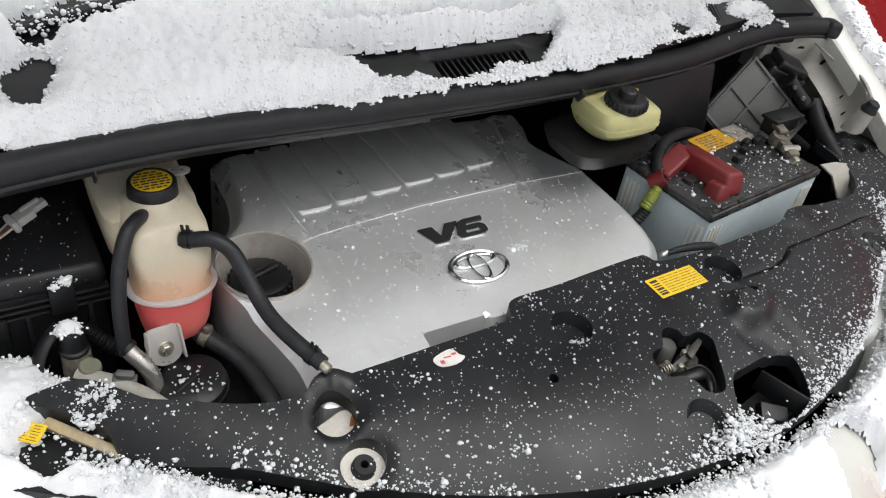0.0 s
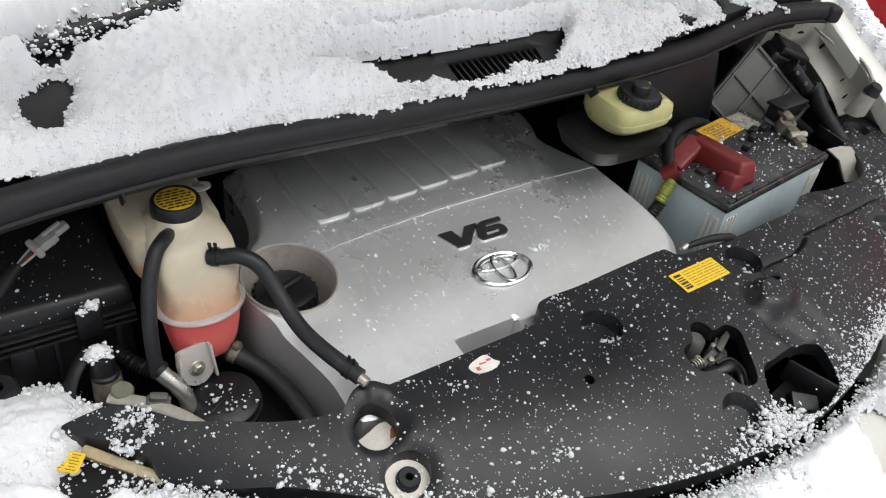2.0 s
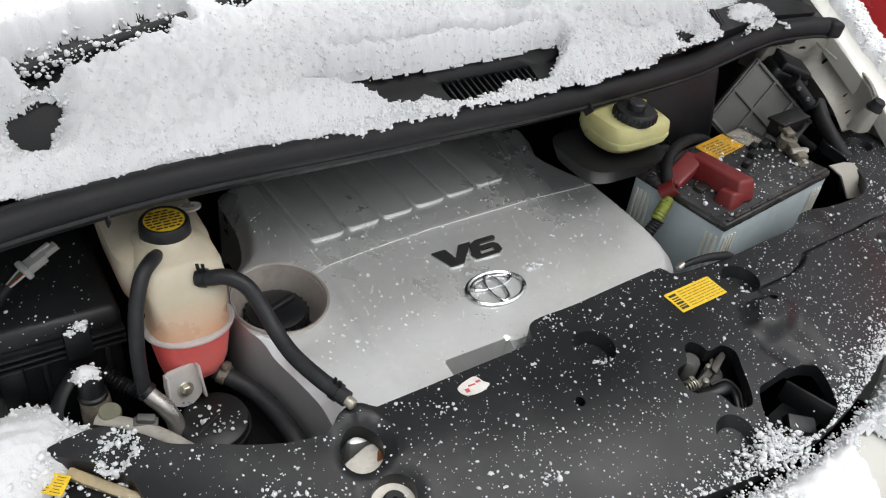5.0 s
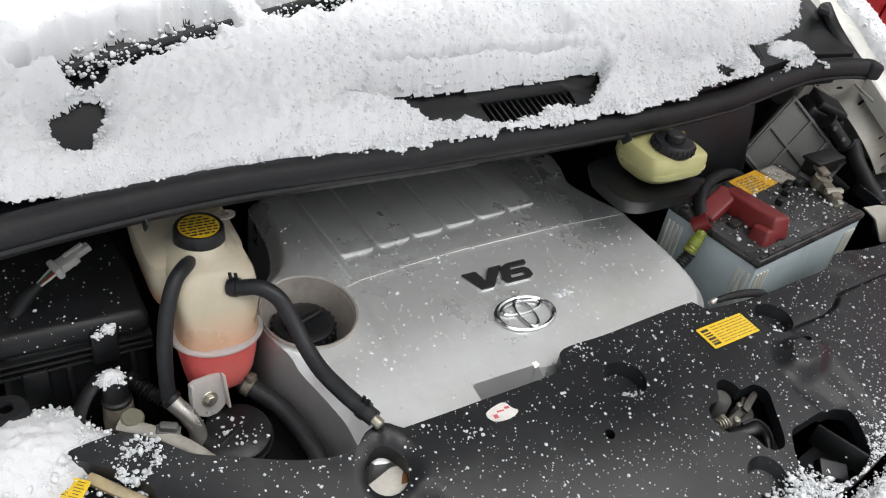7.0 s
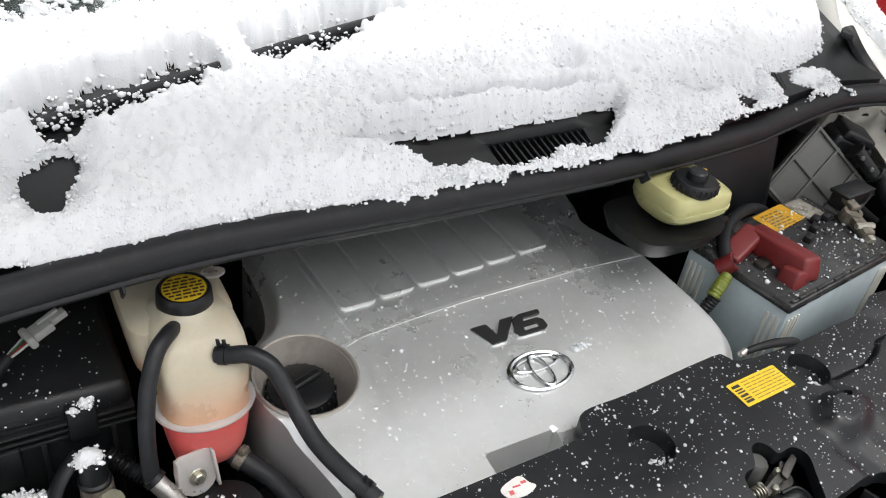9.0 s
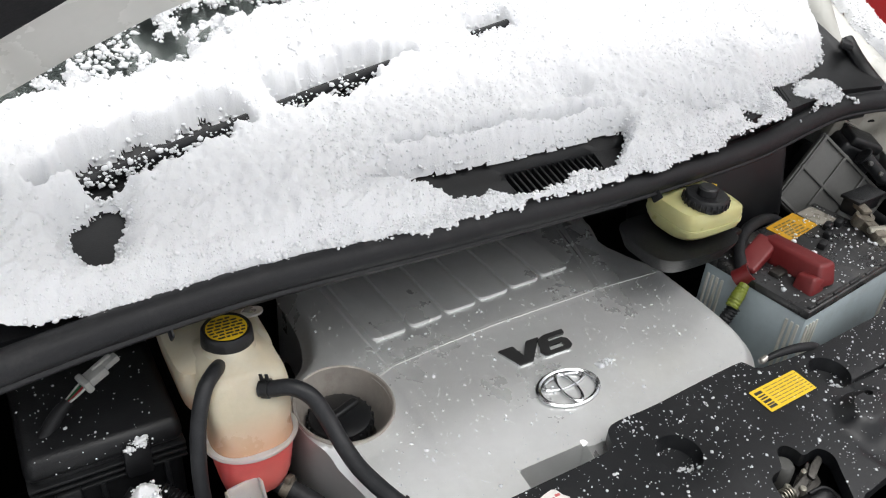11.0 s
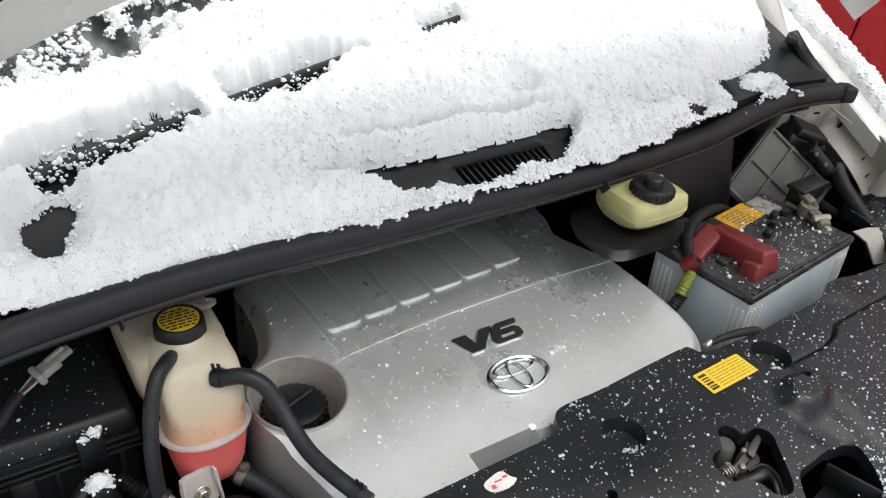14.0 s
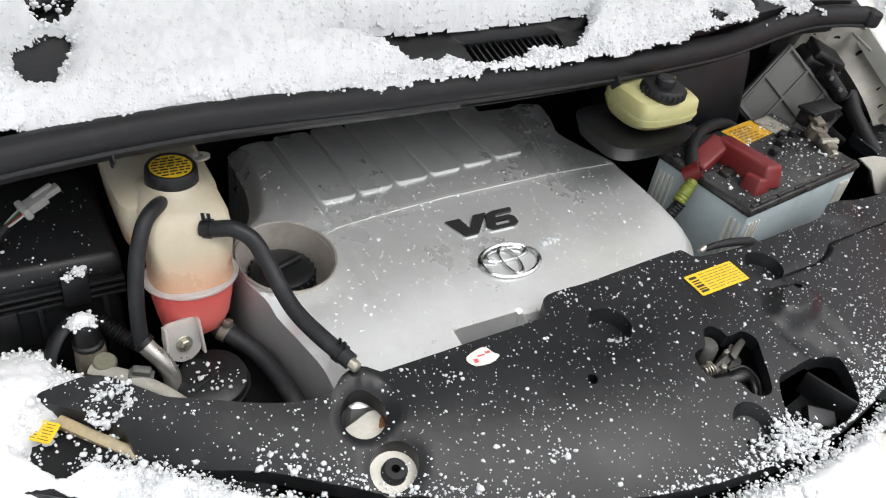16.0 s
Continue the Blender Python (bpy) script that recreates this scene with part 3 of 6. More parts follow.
# ---- black shield over the radiator ----
shield = thing("radiator_shield", (0.66, 0.45, 0.88), "black plastic radiator shield speckled with snow grains", "radiator cover")
rear = [(-0.012, 0.667), (0.019, 0.663), (0.038, 0.659), (0.058, 0.647), (0.086, 0.618), (0.101, 0.603), (0.135, 0.583), (0.176, 0.559), (0.214, 0.543), (0.245, 0.538), (0.262, 0.548), (0.284, 0.551),
        (0.302, 0.542), (0.315, 0.541), (0.407, 0.540), (0.508, 0.542), (0.522, 0.554), (0.530, 0.567), (0.551, 0.573), (0.615, 0.573), (0.751, 0.582), (0.770, 0.577), (0.785, 0.562), (0.881, 0.558), (0.96, 0.563),
        (1.04, 0.569), (1.075, 0.586), (1.119, 0.588), (1.21, 0.584), (1.26, 0.592), (1.295, 0.625), (1.315, 0.68), (1.33, 0.735), (1.42, 0.745), (1.44, 0.68), (1.37, 0.58)]
front = [(float(x), float(front_line(x)) + 0.002) for x in np.linspace(1.27, 0.165, 22)]
WING_FRONT = [(0.116, 0.527), (0.088, 0.546), (0.070, 0.562), (0.060, 0.577), (0.055, 0.597), (0.030, 0.626), (-0.002, 0.655)]
outline = smooth_loop(rear + front + WING_FRONT, 3)
hole_latch = smooth_loop([(0.690, 0.456), (0.703, 0.457), (0.711, 0.447), (0.714, 0.437), (0.737, 0.437), (0.747, 0.422), (0.737, 0.401), (0.716, 0.362), (0.700, 0.356), (0.685, 0.363), (0.680, 0.378),
                          (0.669, 0.390), (0.652, 0.395), (0.645, 0.408), (0.649, 0.426), (0.658, 0.433), (0.673, 0.435), (0.682, 0.446)], 4)
hole_lamp = smooth_loop([(0.733, 0.367), (0.757, 0.372), (0.800, 0.376), (0.832, 0.374), (0.842, 0.358), (0.836, 0.330), (0.826, 0.312), (0.790, 0.300), (0.745, 0.300), (0.722, 0.306), (0.712, 0.332)], 4)
hole_pin = circle(0.277, 0.4495, 0.0245, 0.0225, 28)
hole_wh = circle(0.2695, 0.5075, 0.0235, 0.0245, 30)
hole_small = circle(0.513, 0.446, 0.0065, 0.0065, 16)
hole_bump = circle(0.858, 0.462, 0.0068, 0.0052, 14)
DIMPLES = ((0.581, 0.503, 0.0275, 0.017), (0.861, 0.517, 0.0275, 0.017), (0.661, 0.333, 0.027, 0.015), (1.18, 0.482, 0.026, 0.008), (0.050, 0.626, 0.020, 0.006), (1.385, 0.695, 0.024, 0.010))


def step_line(x):
    return np.interp(x, [0.858, 0.945, 0.980, 1.004, 1.102, 1.26], [0.492, 0.494, 0.505, 0.520, 0.528, 0.542])


def shield_top(x, y):
    z = shield_z(x, y)
    for cx, cy, r, d in DIMPLES:
        z = z - d * step_in(r - np.hypot(x - cx, y - cy), 0.005)
    # raised boss with a small hole, and a channel in front of it
    z = z + 0.017 * step_in(1 - np.hypot((x - 0.842) / 0.050, (y - 0.447 - 0.12 * (x - 0.842)) / 0.034), 0.5)
    ch = np.abs(x - 0.808 - 0.36 * (0.42 - y)) - 0.024
    z = z - 0.007 * step_in(-ch, 0.010) * step_in(0.424 - y, 0.014) * step_in(y - 0.362, 0.012)
    # step with a kink across the wing
    edge = step_line(x) - y
    z = z + (0.005 * step_in(edge, 0.003) - 0.006 * np.exp(-((edge - 0.001) / 0.0028) ** 2)) * step_in(x - 0.865, 0.02) * step_in(1.25 - x, 0.05)
    # trough round the hose bracket, rib along the rear
    z = z - 0.008 * step_in(0.034 - np.hypot(x - 0.272, y - 0.506), 0.012) + 0.007 * step_in(0.026 - np.hypot((x - 0.275) * 0.8, y - 0.545), 0.02)
    z = z - 0.006 * step_in(0.035 - np.hypot(x - 0.277, y - 0.449), 0.012)
    z = z + 0.005 * step_in(0.05 - np.hypot((x - 1.08) * 0.8, y - 0.585), 0.03)
    return z + 0.0012 * fbm(x, y, 0.16, 2, 9)


creases = [circle(cx, cy, r, r, 28) for cx, cy, r, d in DIMPLES] + [circle(cx, cy, r - 0.006, r - 0.006, 24) for cx, cy, r, d in DIMPLES]
creases += [circle(0.842, 0.447, 0.050 * k, 0.034 * k, 32, 0.12) for k in (1.0, 0.72, 0.5)]
line = [(x, float(step_line(x))) for x in np.linspace(0.872, 1.235, 60)]
for off in (0.0025, -0.0005, -0.0035, -0.0065):
    creases.append([(x, y + off) for x, y in line] + [(x, y + off - 0.0012) for x, y in line[::-1]])
part("panel", sheet(outline, [hole_latch, hole_lamp, hole_pin, hole_wh, hole_small, hole_bump], 0.0075, shield_top, 0.016, creases), BLACK, shield)


def shield_at(x, y):
    return float(shield_top(np.array([x], float), np.array([y], float))[0])


def on_shield(x, y, rz=0.0, lift=0.0006):
    """A matrix that lies on the shield."""
    e = 0.01
    sx = (shield_at(x + e, y) - shield_at(x - e, y)) / (2 * e)
    sy = (shield_at(x, y + e) - shield_at(x, y - e)) / (2 * e)
    q = Vector((0, 0, 1)).rotation_difference(Vector((-sx, -sy, 1)).normalized()).to_matrix().to_4x4()
    return Matrix.Translation((x, y, shield_at(x, y) + lift)) @ q @ pose(0, 0, 0, 0, 0, rz)


# yellow label with printed rows
lab = part("label", prism(round_loop([(-0.0445, -0.018), (0.0445, -0.018), (0.0445, 0.018), (-0.0445, 0.018)], 0.002), 0, 0.0006, on_shield(0.774, 0.520, 3)), YELLOW, shield, "yellow printed notice label")
bars = None
for r in range(7):
    x = -0.022
    while x < 0.040:
        w = random.uniform(0.005, 0.014)
        w = min(w, 0.042 - x)
        bars = box((w, 0.0011, 0.0003), on_shield(0.774, 0.520, 3, 0.0014) @ Matrix.Translation((x + w / 2, 0.0135 - 0.0045 * r, 0)), 0, bm=bars)
        x += w + 0.0022
part("print", bars, GREYINK, lab)
side = None
for r, h in ((0.0115, 0.004), (0.006, 0.002), (0.002, 0.002), (-0.003, 0.0035), (-0.008, 0.002), (-0.012, 0.0035)):
    side = box((0.013, h, 0.0003), on_shield(0.774, 0.520, 3, 0.0014) @ Matrix.Translation((-0.034, r, 0)), 0, bm=side)
part("print_block", side, INK, lab)
tg = part("sticker", prism(smooth_loop([(-0.019, 0.003), (-0.002, 0.010), (0.008, 0.010), (0.013, 0.001), (0.018, -0.005), (0.004, -0.011), (-0.014, -0.009)], 4), 0, 0.0008, on_shield(0.414, 0.517, -4)), PAPER, shield, "torn white sticker with faded red print")
bars = None
for x, y, w, h in ((-0.010, -0.004, 0.005, 0.005), (-0.002, 0.001, 0.009, 0.002), (0.007, 0.003, 0.006, 0.003)):
    bars = box((w, h, 0.0003), on_shield(0.414, 0.517, -4, 0.0016) @ Matrix.Translation((x, y, 0)), 0, bm=bars)
part("print", bars, REDINK, tg)

# pin bushing and bracket seen through the round openings
pin = thing("bonnet_stop_bush", (0.277, 0.449, 0.87), "cream washer and black bush in a round opening", "bush")
part("washer", lathe([(0.013, -0.003), (0.026, -0.003), (0.026, 0.0), (0.013, 0.0)], Matrix.Translation((0.2775, 0.4500, 0.893)) @ pose(0, 0, 0, 12, 0, 0), 32), CREAM, pin)
part("bush", lathe([(0.0045, -0.006), (0.0045, 0.010), (0.011, 0.010), (0.0125, 0.008), (0.0135, -0.004)], Matrix.Translation((0.277, 0.449, 0.893)) @ pose(0, 0, 0, 12, 0, 0), 32), RUBBER, pin)
part("bolt", rod((0.277, 0.449, 0.880), (0.277, 0.449, 0.892), 0.0045), DARK, pin)
brk = thing("radiator_bracket", (0.270, 0.5, 0.86), "cream painted bracket under the shield", "bracket")
part("plate", prism(smooth_loop([(0.240, 0.486), (0.300, 0.486), (0.302, 0.508), (0.288, 0.522), (0.268, 0.517), (0.240, 0.505)], 4), 0.878, 0.884, pose(0, 0, 0.018, 0, 0, 0), 0.001), CREAM, brk)
part("rust_patch", prism(smooth_loop([(0.284, 0.498), (0.296, 0.500), (0.297, 0.512), (0.290, 0.509), (0.287, 0.504)], 3), 0.9015, 0.9030), RUST, brk, "rusty torn edge")
part("stay", rod((0.262, 0.500, 0.840), (0.262, 0.500, 0.897), 0.006), DARK, brk)

# bonnet latch in its opening
latch = thing("bonnet_latch", (0.70, 0.41, 0.84), "greasy steel bonnet latch with spring in the shield opening", "latch")
part("back_plate", box((0.11, 0.075, 0.004), Matrix.Translation((0.70, 0.415, 0.880)) @ pose(0, 0, 0, 8, 0, -10), 0.001), DARK, latch)
part("side_plate", prism(round_loop([(-0.040, -0.016), (0.030, -0.012), (0.038, 0.004), (0.020, 0.012), (-0.006, 0.006), (-0.038, 0.012)], 0.005), 0, 0.003, Matrix.Translation((0.695, 0.418, 0.905)) @ pose(0, 0, 0, 6, -6, 12), 0.0008), GREASY, latch, "stamped steel latch plate")
part("hook", prism(round_loop([(-0.030, -0.004), (0.006, -0.005), (0.022, 0.002), (0.024, 0.009), (0.016, 0.009), (0.010, 0.004), (-0.030, 0.005)], 0.003), 0, 0.004, Matrix.Translation((0.704, 0.421, 0.914)) @ pose(0, 0, 0, 14, -6, 16), 0.0008), GREASY, latch)
part("pawl", prism(round_loop([(-0.016, -0.005), (0.018, -0.003), (0.020, 0.004), (0.002, 0.006), (-0.014, 0.004)], 0.003), 0, 0.004, Matrix.Translation((0.722, 0.424, 0.920)) @ pose(0, 0, 0, 10, -8, 22), 0.0008), GREASY, latch)
part("striker_guide", lathe([(0, 0.010), (0.010, 0.010), (0.013, 0.006), (0.013, -0.02), (0, -0.02)], Matrix.Translation((0.697, 0.446, 0.912)), 24), GREYBOX, latch, "grey plastic guide")
spring = [(0.662 + 0.0024 * a * 0.25, 0.417 + 0.0070 * math.cos(a * 0.9), 0.914 + 0.0070 * math.sin(a * 0.9)) for a in np.arange(0, 8 * math.pi, 0.4)]
part("spring", tube(spring, 0.0011, 6, 2), BOLT, latch, "coiled steel spring")
part("lever", tube([(0.676, 0.404, 0.904), (0.700, 0.398, 0.910), (0.716, 0.396, 0.908), (0.722, 0.384, 0.900), (0.712, 0.366, 0.892)], [0.008, 0.010, 0.010, 0.009, 0.008], 14, 6, flat=0.7), BLACK2, latch, "black plastic release lever")
part("lever_rib", tube([(0.690, 0.404, 0.918), (0.714, 0.402, 0.917), (0.726, 0.386, 0.908), (0.716, 0.366, 0.899)], 0.0022, 8, 6), BLACK2, latch)
for p in ((0.676, 0.422), (0.712, 0.428), (0.690, 0.412)):
    part("rivet", rod((*p, 0.900), (*p, 0.920), 0.0042), BOLT, latch)

# lamp bracket inside the larger opening
lampb = thing("grille_bracket", (0.77, 0.33, 0.84), "black plastic bracket with snow down inside the shield opening", "bracket")
part("wall", box((0.10, 0.05, 0.004), Matrix.Translation((0.775, 0.335, 0.868)) @ pose(0, 0, 0, -10, 6, 12), 0.001), BLACK2, lampb)
part("tab", box((0.038, 0.022, 0.014), Matrix.Translation((0.775, 0.322, 0.885)) @ pose(0, 0, 0, 20, 10, -30), 0.002), BLACK, lampb)
part("rib", box((0.006, 0.07, 0.03), Matrix.Translation((0.815, 0.340, 0.885)) @ pose(0, 0, 0, 0, 12, 18), 0.002), BLACK2, lampb)

# ---- silver engine cover ----
cover = thing("engine_cover", (0.54, 0.76, 0.82), "silver plastic engine cover with ribs and an oval badge", "engine cover")
c_out = smooth_loop([(0.262, 0.60), (0.266, 0.550), (0.30, 0.528), (0.55, 0.526), (0.765, 0.548), (0.805, 0.578), (0.836, 0.612), (0.849, 0.65), (0.851, 0.71), (0.846, 0.79), (0.838, 0.822), (0.818, 0.868),
                     (0.810, 0.91), (0.826, 1.0), (0.66, 1.02), (0.42, 1.02), (0.30, 1.01), (0.288, 0.95), (0.284, 0.90), (0.268, 0.85), (0.232, 0.815), (0.218, 0.77), (0.224, 0.72), (0.242, 0.68)], 5)
DISH = (0.280, 0.748)
dish_hole = circle(*DISH, 0.0555, 0.0595, 48)
panel_out = round_loop([(0.355, 0.786), (0.44, 0.796), (0.53, 0.802), (0.718, 0.806), (0.78, 1.01), (0.345, 1.01)], 0.004)
panel_in = round_loop([(0.361, 0.794), (0.44, 0.803), (0.53, 0.809), (0.713, 0.813), (0.773, 1.004), (0.351, 1.004)], 0.004)


def seam_line(x):
    return np.interp(x, [0.338, 0.361, 0.44, 0.53, 0.717, 0.85], [0.773, 0.783, 0.791, 0.797, 0.800, 0.795])


def cover_z(x, y):
    z = 0.934 - 0.063 * np.maximum(0, 0.80 - y)
    d = edge_dist(x, y, c_out)
    z = z - 0.018 * (1 - step_in(d, 0.022)) ** 1.6
    near_dish = 1 - step_in(np.hypot(x - DISH[0], y - DISH[1]) - 0.062, 0.02)
    z = z * (1 - near_dish) + near_dish * (0.935 - 0.05 * np.maximum(0, 0.80 - y))
    z = z - 0.0075 * np.where(inside(x, y, panel_out), np.clip(edge_dist(x, y, panel_out) / 0.0055, 0, 1), 0)
    # the front half lies a little lower than the rear
    z = z - 0.0015 * step_in(seam_line(x) - y, 0.004) * step_in(x - 0.34, 0.02)
    # finger pocket at the front edge
    z = z - 0.055 * step_in(-np.maximum(np.abs(x - 0.463) - 0.047, np.abs(y - 0.545) - 0.035), 0.006)
    return z - 0.014 * step_in(-np.maximum(np.abs(x - 0.525) - 0.022, np.abs(y - 0.548) - 0.024), 0.010)


body = sheet(c_out, [dish_hole], 0.006, cover_z, 0.11, [panel_out, panel_in] + [round_loop([(0.463 - a, 0.533), (0.463 + a, 0.533), (0.463 + a, 0.545 + c), (0.463 - a, 0.545 + c)], 0.006) for a, c in ((0.047, 0.035), (0.044, 0.032), (0.041, 0.029))])
part("body", body, SILVER, cover, angle=30)
sx_ = np.linspace(0.340, 0.838, 40)
part("seam", tube([(x, y, z) for x, y, z in zip(sx_, seam_line(sx_), cover_z(sx_, seam_line(sx_) + 0.001))], 0.0007, 8, 2), SILVER, cover)
for k in range(6):
    w, x0 = 0.0262, 0.3915 + 0.0582 * k
    loop = round_loop([(-w, 0.0), (w, 0.0), (w + 0.001, 0.17), (-w - 0.001, 0.17)], 0.010, 6)
    y0 = 0.8425 + 0.0052 * k
    part("rib", prism(loop, -0.006, 0.0046, Matrix.Translation((x0, y0, 0.9270)) @ pose(0, 0, 0, 0, 0, 2.0), 0.0028), SILVER, cover)
part("oil_dish", lathe([(0.0590, -0.004), (0.0605, 0.001), (0.0592, 0.003), (0.0570, 0.002), (0.051, -0.018), (0.045, -0.036), (0.042, -0.048), (0.040, -0.050), (0.040, -0.09)],
                       Matrix.Translation((*DISH, 0.9345)) @ pose(0, 0, 0, 3, 0, 0), 56, 1.0, 1.05), DISHPAINT, cover)
badge = part("badge", lathe([(0.0375, 0.0), (0.0385, 0.0022), (0.0420, 0.0036), (0.0455, 0.0022), (0.0462, 0.0)], Matrix.Translation((0.5455, 0.6585, 0.9245)) @ pose(0, 0, 0, 3.6, 0, 0), 56, 1.0, 0.68), CHROME, cover, "chrome oval badge")
for sx, sy, oy in ((0.0345, 0.0115, 0.0105), (0.0130, 0.0275, -0.001)):
    part("badge_oval", lathe([(0.74, 0.0), (0.78, 0.0024), (0.88, 0.0034), (0.98, 0.0024), (1.0, 0.0)], Matrix.Translation((0.5455, 0.6585 + oy, 0.9250)) @ pose(0, 0, 0, 3.6, 0, 0), 48, sx, sy), CHROME, badge)
# raised figures, each a black face on a slightly wider bright foot
V_LOOP = [(0.497, 0.7495), (0.521, 0.7495), (0.5255, 0.7270), (0.5440, 0.7505), (0.5655, 0.7505), (0.5320, 0.7140), (0.5110, 0.7140)]
SIX_LOOP = [(0.5520, 0.7140), (0.5915, 0.7140), (0.6000, 0.7195), (0.6005, 0.7310), (0.5940, 0.7370), (0.5710, 0.7370), (0.5745, 0.7430), (0.6035, 0.7430), (0.6045, 0.7510), (0.5710, 0.7510), (0.5590, 0.7460), (0.5485, 0.7240)]
SIX_HOLE = [(0.5640, 0.7215), (0.5880, 0.7215), (0.5885, 0.7300), (0.5670, 0.7300)]
for loop, holes in ((V_LOOP, []), (SIX_LOOP, [SIX_HOLE])):
    for name, grow, lift, m_, lab_ in (("lettering_edge", 0.975, 0.0014, CHROME, "bright edge round the lettering"), ("lettering", 0.94, 0.0026, INK, "black raised V6 lettering")):
        cc = sum((Vector(p) for p in loop), Vector((0, 0))) / len(loop)
        rim_ = round_loop([tuple(cc + (Vector(p) - cc) * grow) for p in loop], 0.002, 3)
        part(name, sheet(rim_, [round_loop(h_, 0.002, 3) for h_ in holes], 0.01, lambda x, y: 0.9294 + 0.063 * (y - 0.7325) + lift, 0.002), m_, cover, lab_)

oil = thing("oil_filler_cap", (0.277, 0.753, 0.865), "black plastic oil filler cap in its dish", "cap")
part("body", lathe([(0, 0.020), (0.030, 0.020), (0.037, 0.017), (0.039, 0.010), (0.039, -0.012), (0, -0.012)], Matrix.Translation((0.277, 0.753, 0.896)), 40), BLACK2, oil)
for k in range(24):
    a = math.tau * k / 24
    part("ridge", box((0.004, 0.0035, 0.016), Matrix.Translation((0.277 + 0.039 * math.cos(a), 0.753 + 0.039 * math.sin(a), 0.903)) @ pose(0, 0, 0, 0, 0, math.degrees(a)), 0.001, 1), BLACK2, oil)
part("grip", box((0.056, 0.012, 0.010), Matrix.Translation((0.277, 0.753, 0.918)) @ pose(0, 0, 0, 0, 0, 20), 0.004, 3), BLACK2, oil)
# ---- coolant tank ----
tank = thing("coolant_tank", (0.16, 0.76, 0.87), "milky plastic coolant tank with red coolant in its lower half", "coolant tank")
CX, CY = 0.164, 0.735
up = loft([squircle(CX, CY, 0.955, 0.0455, 0.0370, 2.4), squircle(CX + 0.001, CY + 0.009, 0.966, 0.0440, 0.0410, 2.4), squircle(CX + 0.002, CY + 0.020, 0.982, 0.0440, 0.0430, 4.5),
           squircle(CX + 0.003, CY + 0.036, 1.004, 0.0460, 0.0435, 7.0), squircle(CX + 0.003, CY + 0.047, 1.018, 0.0450, 0.0430, 7.0), squircle(CX + 0.001, CY + 0.055, 1.027, 0.0385, 0.0390, 4.5),
           squircle(CX + 0.001, CY + 0.062, 1.032, 0.029, 0.030, 2.2), squircle(CX + 0.001, CY + 0.065, 1.040, 0.026, 0.026, 2.0)])
part("upper_body", up, MILKY, tank)
b = loft([squircle(0.166, 0.845, 0.945, 0.044, 0.060, 7), squircle(0.162, 0.848, 0.965, 0.052, 0.070, 7), squircle(0.160, 0.850, 1.005, 0.055, 0.076, 7), squircle(0.160, 0.852, 1.020, 0.054, 0.075, 7),
          squircle(0.161, 0.853, 1.028, 0.046, 0.066, 4)])
part("rear_chamber", b, MILKY, tank)
part("flange", lathe([(0.92, -0.003), (1.0, -0.0035), (1.06, -0.002), (1.07, 0.0), (1.04, 0.0022), (0.95, 0.0035), (0.90, 0.004)], Matrix.Translation((CX, CY, 0.9535)), 56, 0.0485, 0.0395), CLOUDY, tank, "moulded seam flange")
b = loft([squircle(CX - 0.002, CY - 0.004, 0.884, 0.028, 0.024, 2.4), squircle(CX - 0.001, CY - 0.003, 0.889, 0.035, 0.029, 2.4), squircle(CX, CY - 0.002, 0.905, 0.0395, 0.0325, 2.4), squircle(CX, CY, 0.930, 0.0435, 0.0355, 2.4), squircle(CX, CY, 0.951, 0.0450, 0.0368, 2.4)])
part("lower_body", b, PINK, tank, "lower half showing red coolant")
# foot tab with its bolt
m = Matrix.Translation((0.1405, 0.6905, 0.893)) @ pose(0, 0, 0, 72, 0, 8)
tabp = part("foot_tab", prism(round_loop([(-0.022, 0.012), (-0.018, -0.012), (-0.006, -0.020), (0.006, -0.020), (0.018, -0.012), (0.022, 0.012), (0.018, 0.030), (-0.018, 0.030)], 0.006), -0.002, 0.002, m, 0.001), CLOUDY, tank)
for s in (-1, 1):
    part("gusset", box((0.003, 0.045, 0.012), m @ Matrix.Translation((s * 0.0195, 0.006, 0.002)) @ pose(0, 0, 0, 6, 0, s * 3), 0.001), CLOUDY, tabp)
b = rod((0, 0, 0.002), (0, 0, 0.004), 0.0095, seg=24)
b = lathe([(0, 0.004), (0.0062, 0.004), (0.0062, 0.0085), (0.0050, 0.0095), (0, 0.0095)], None, 6, bm=b)
b.transform(m @ Matrix.Translation((0, 0.002, 0)))
part("bolt", b, BOLT, tabp, "zinc hexagon bolt with washer")
cap = part("cap", lathe([(0.0, 0.019), (0.0230, 0.019), (0.0235, 0.0205), (0.0258, 0.0205), (0.0275, 0.018), (0.0280, 0.010), (0.0286, 0.003), (0.0278, 0.0), (0.020, -0.002)], Matrix.Translation((0.1655, 0.800, 1.032)), 48), BLACK2, tank, "black pressure cap")
stk = part("sticker", lathe([(0, 0.0), (0.0222, 0.0), (0.0222, -0.0006)], Matrix.Translation((0.1655, 0.800, 1.0518)), 40), YELLOW, cap, "round yellow warning sticker")
bars = None
for r in range(7):
    y = -0.0155 + 0.0052 * r
    half = math.sqrt(max(0.0, 0.0204 ** 2 - y * y))
    x = -half
    while x < half - 0.003:
        w = min(random.uniform(0.004, 0.009), half - x)
        bars = box((w, 0.0024, 0.0003), Matrix.Translation((0.1655 + x + w / 2, 0.800 + y, 1.0521)), 0, bm=bars)
        x += w + 0.0016
part("print", bars, INK, stk)
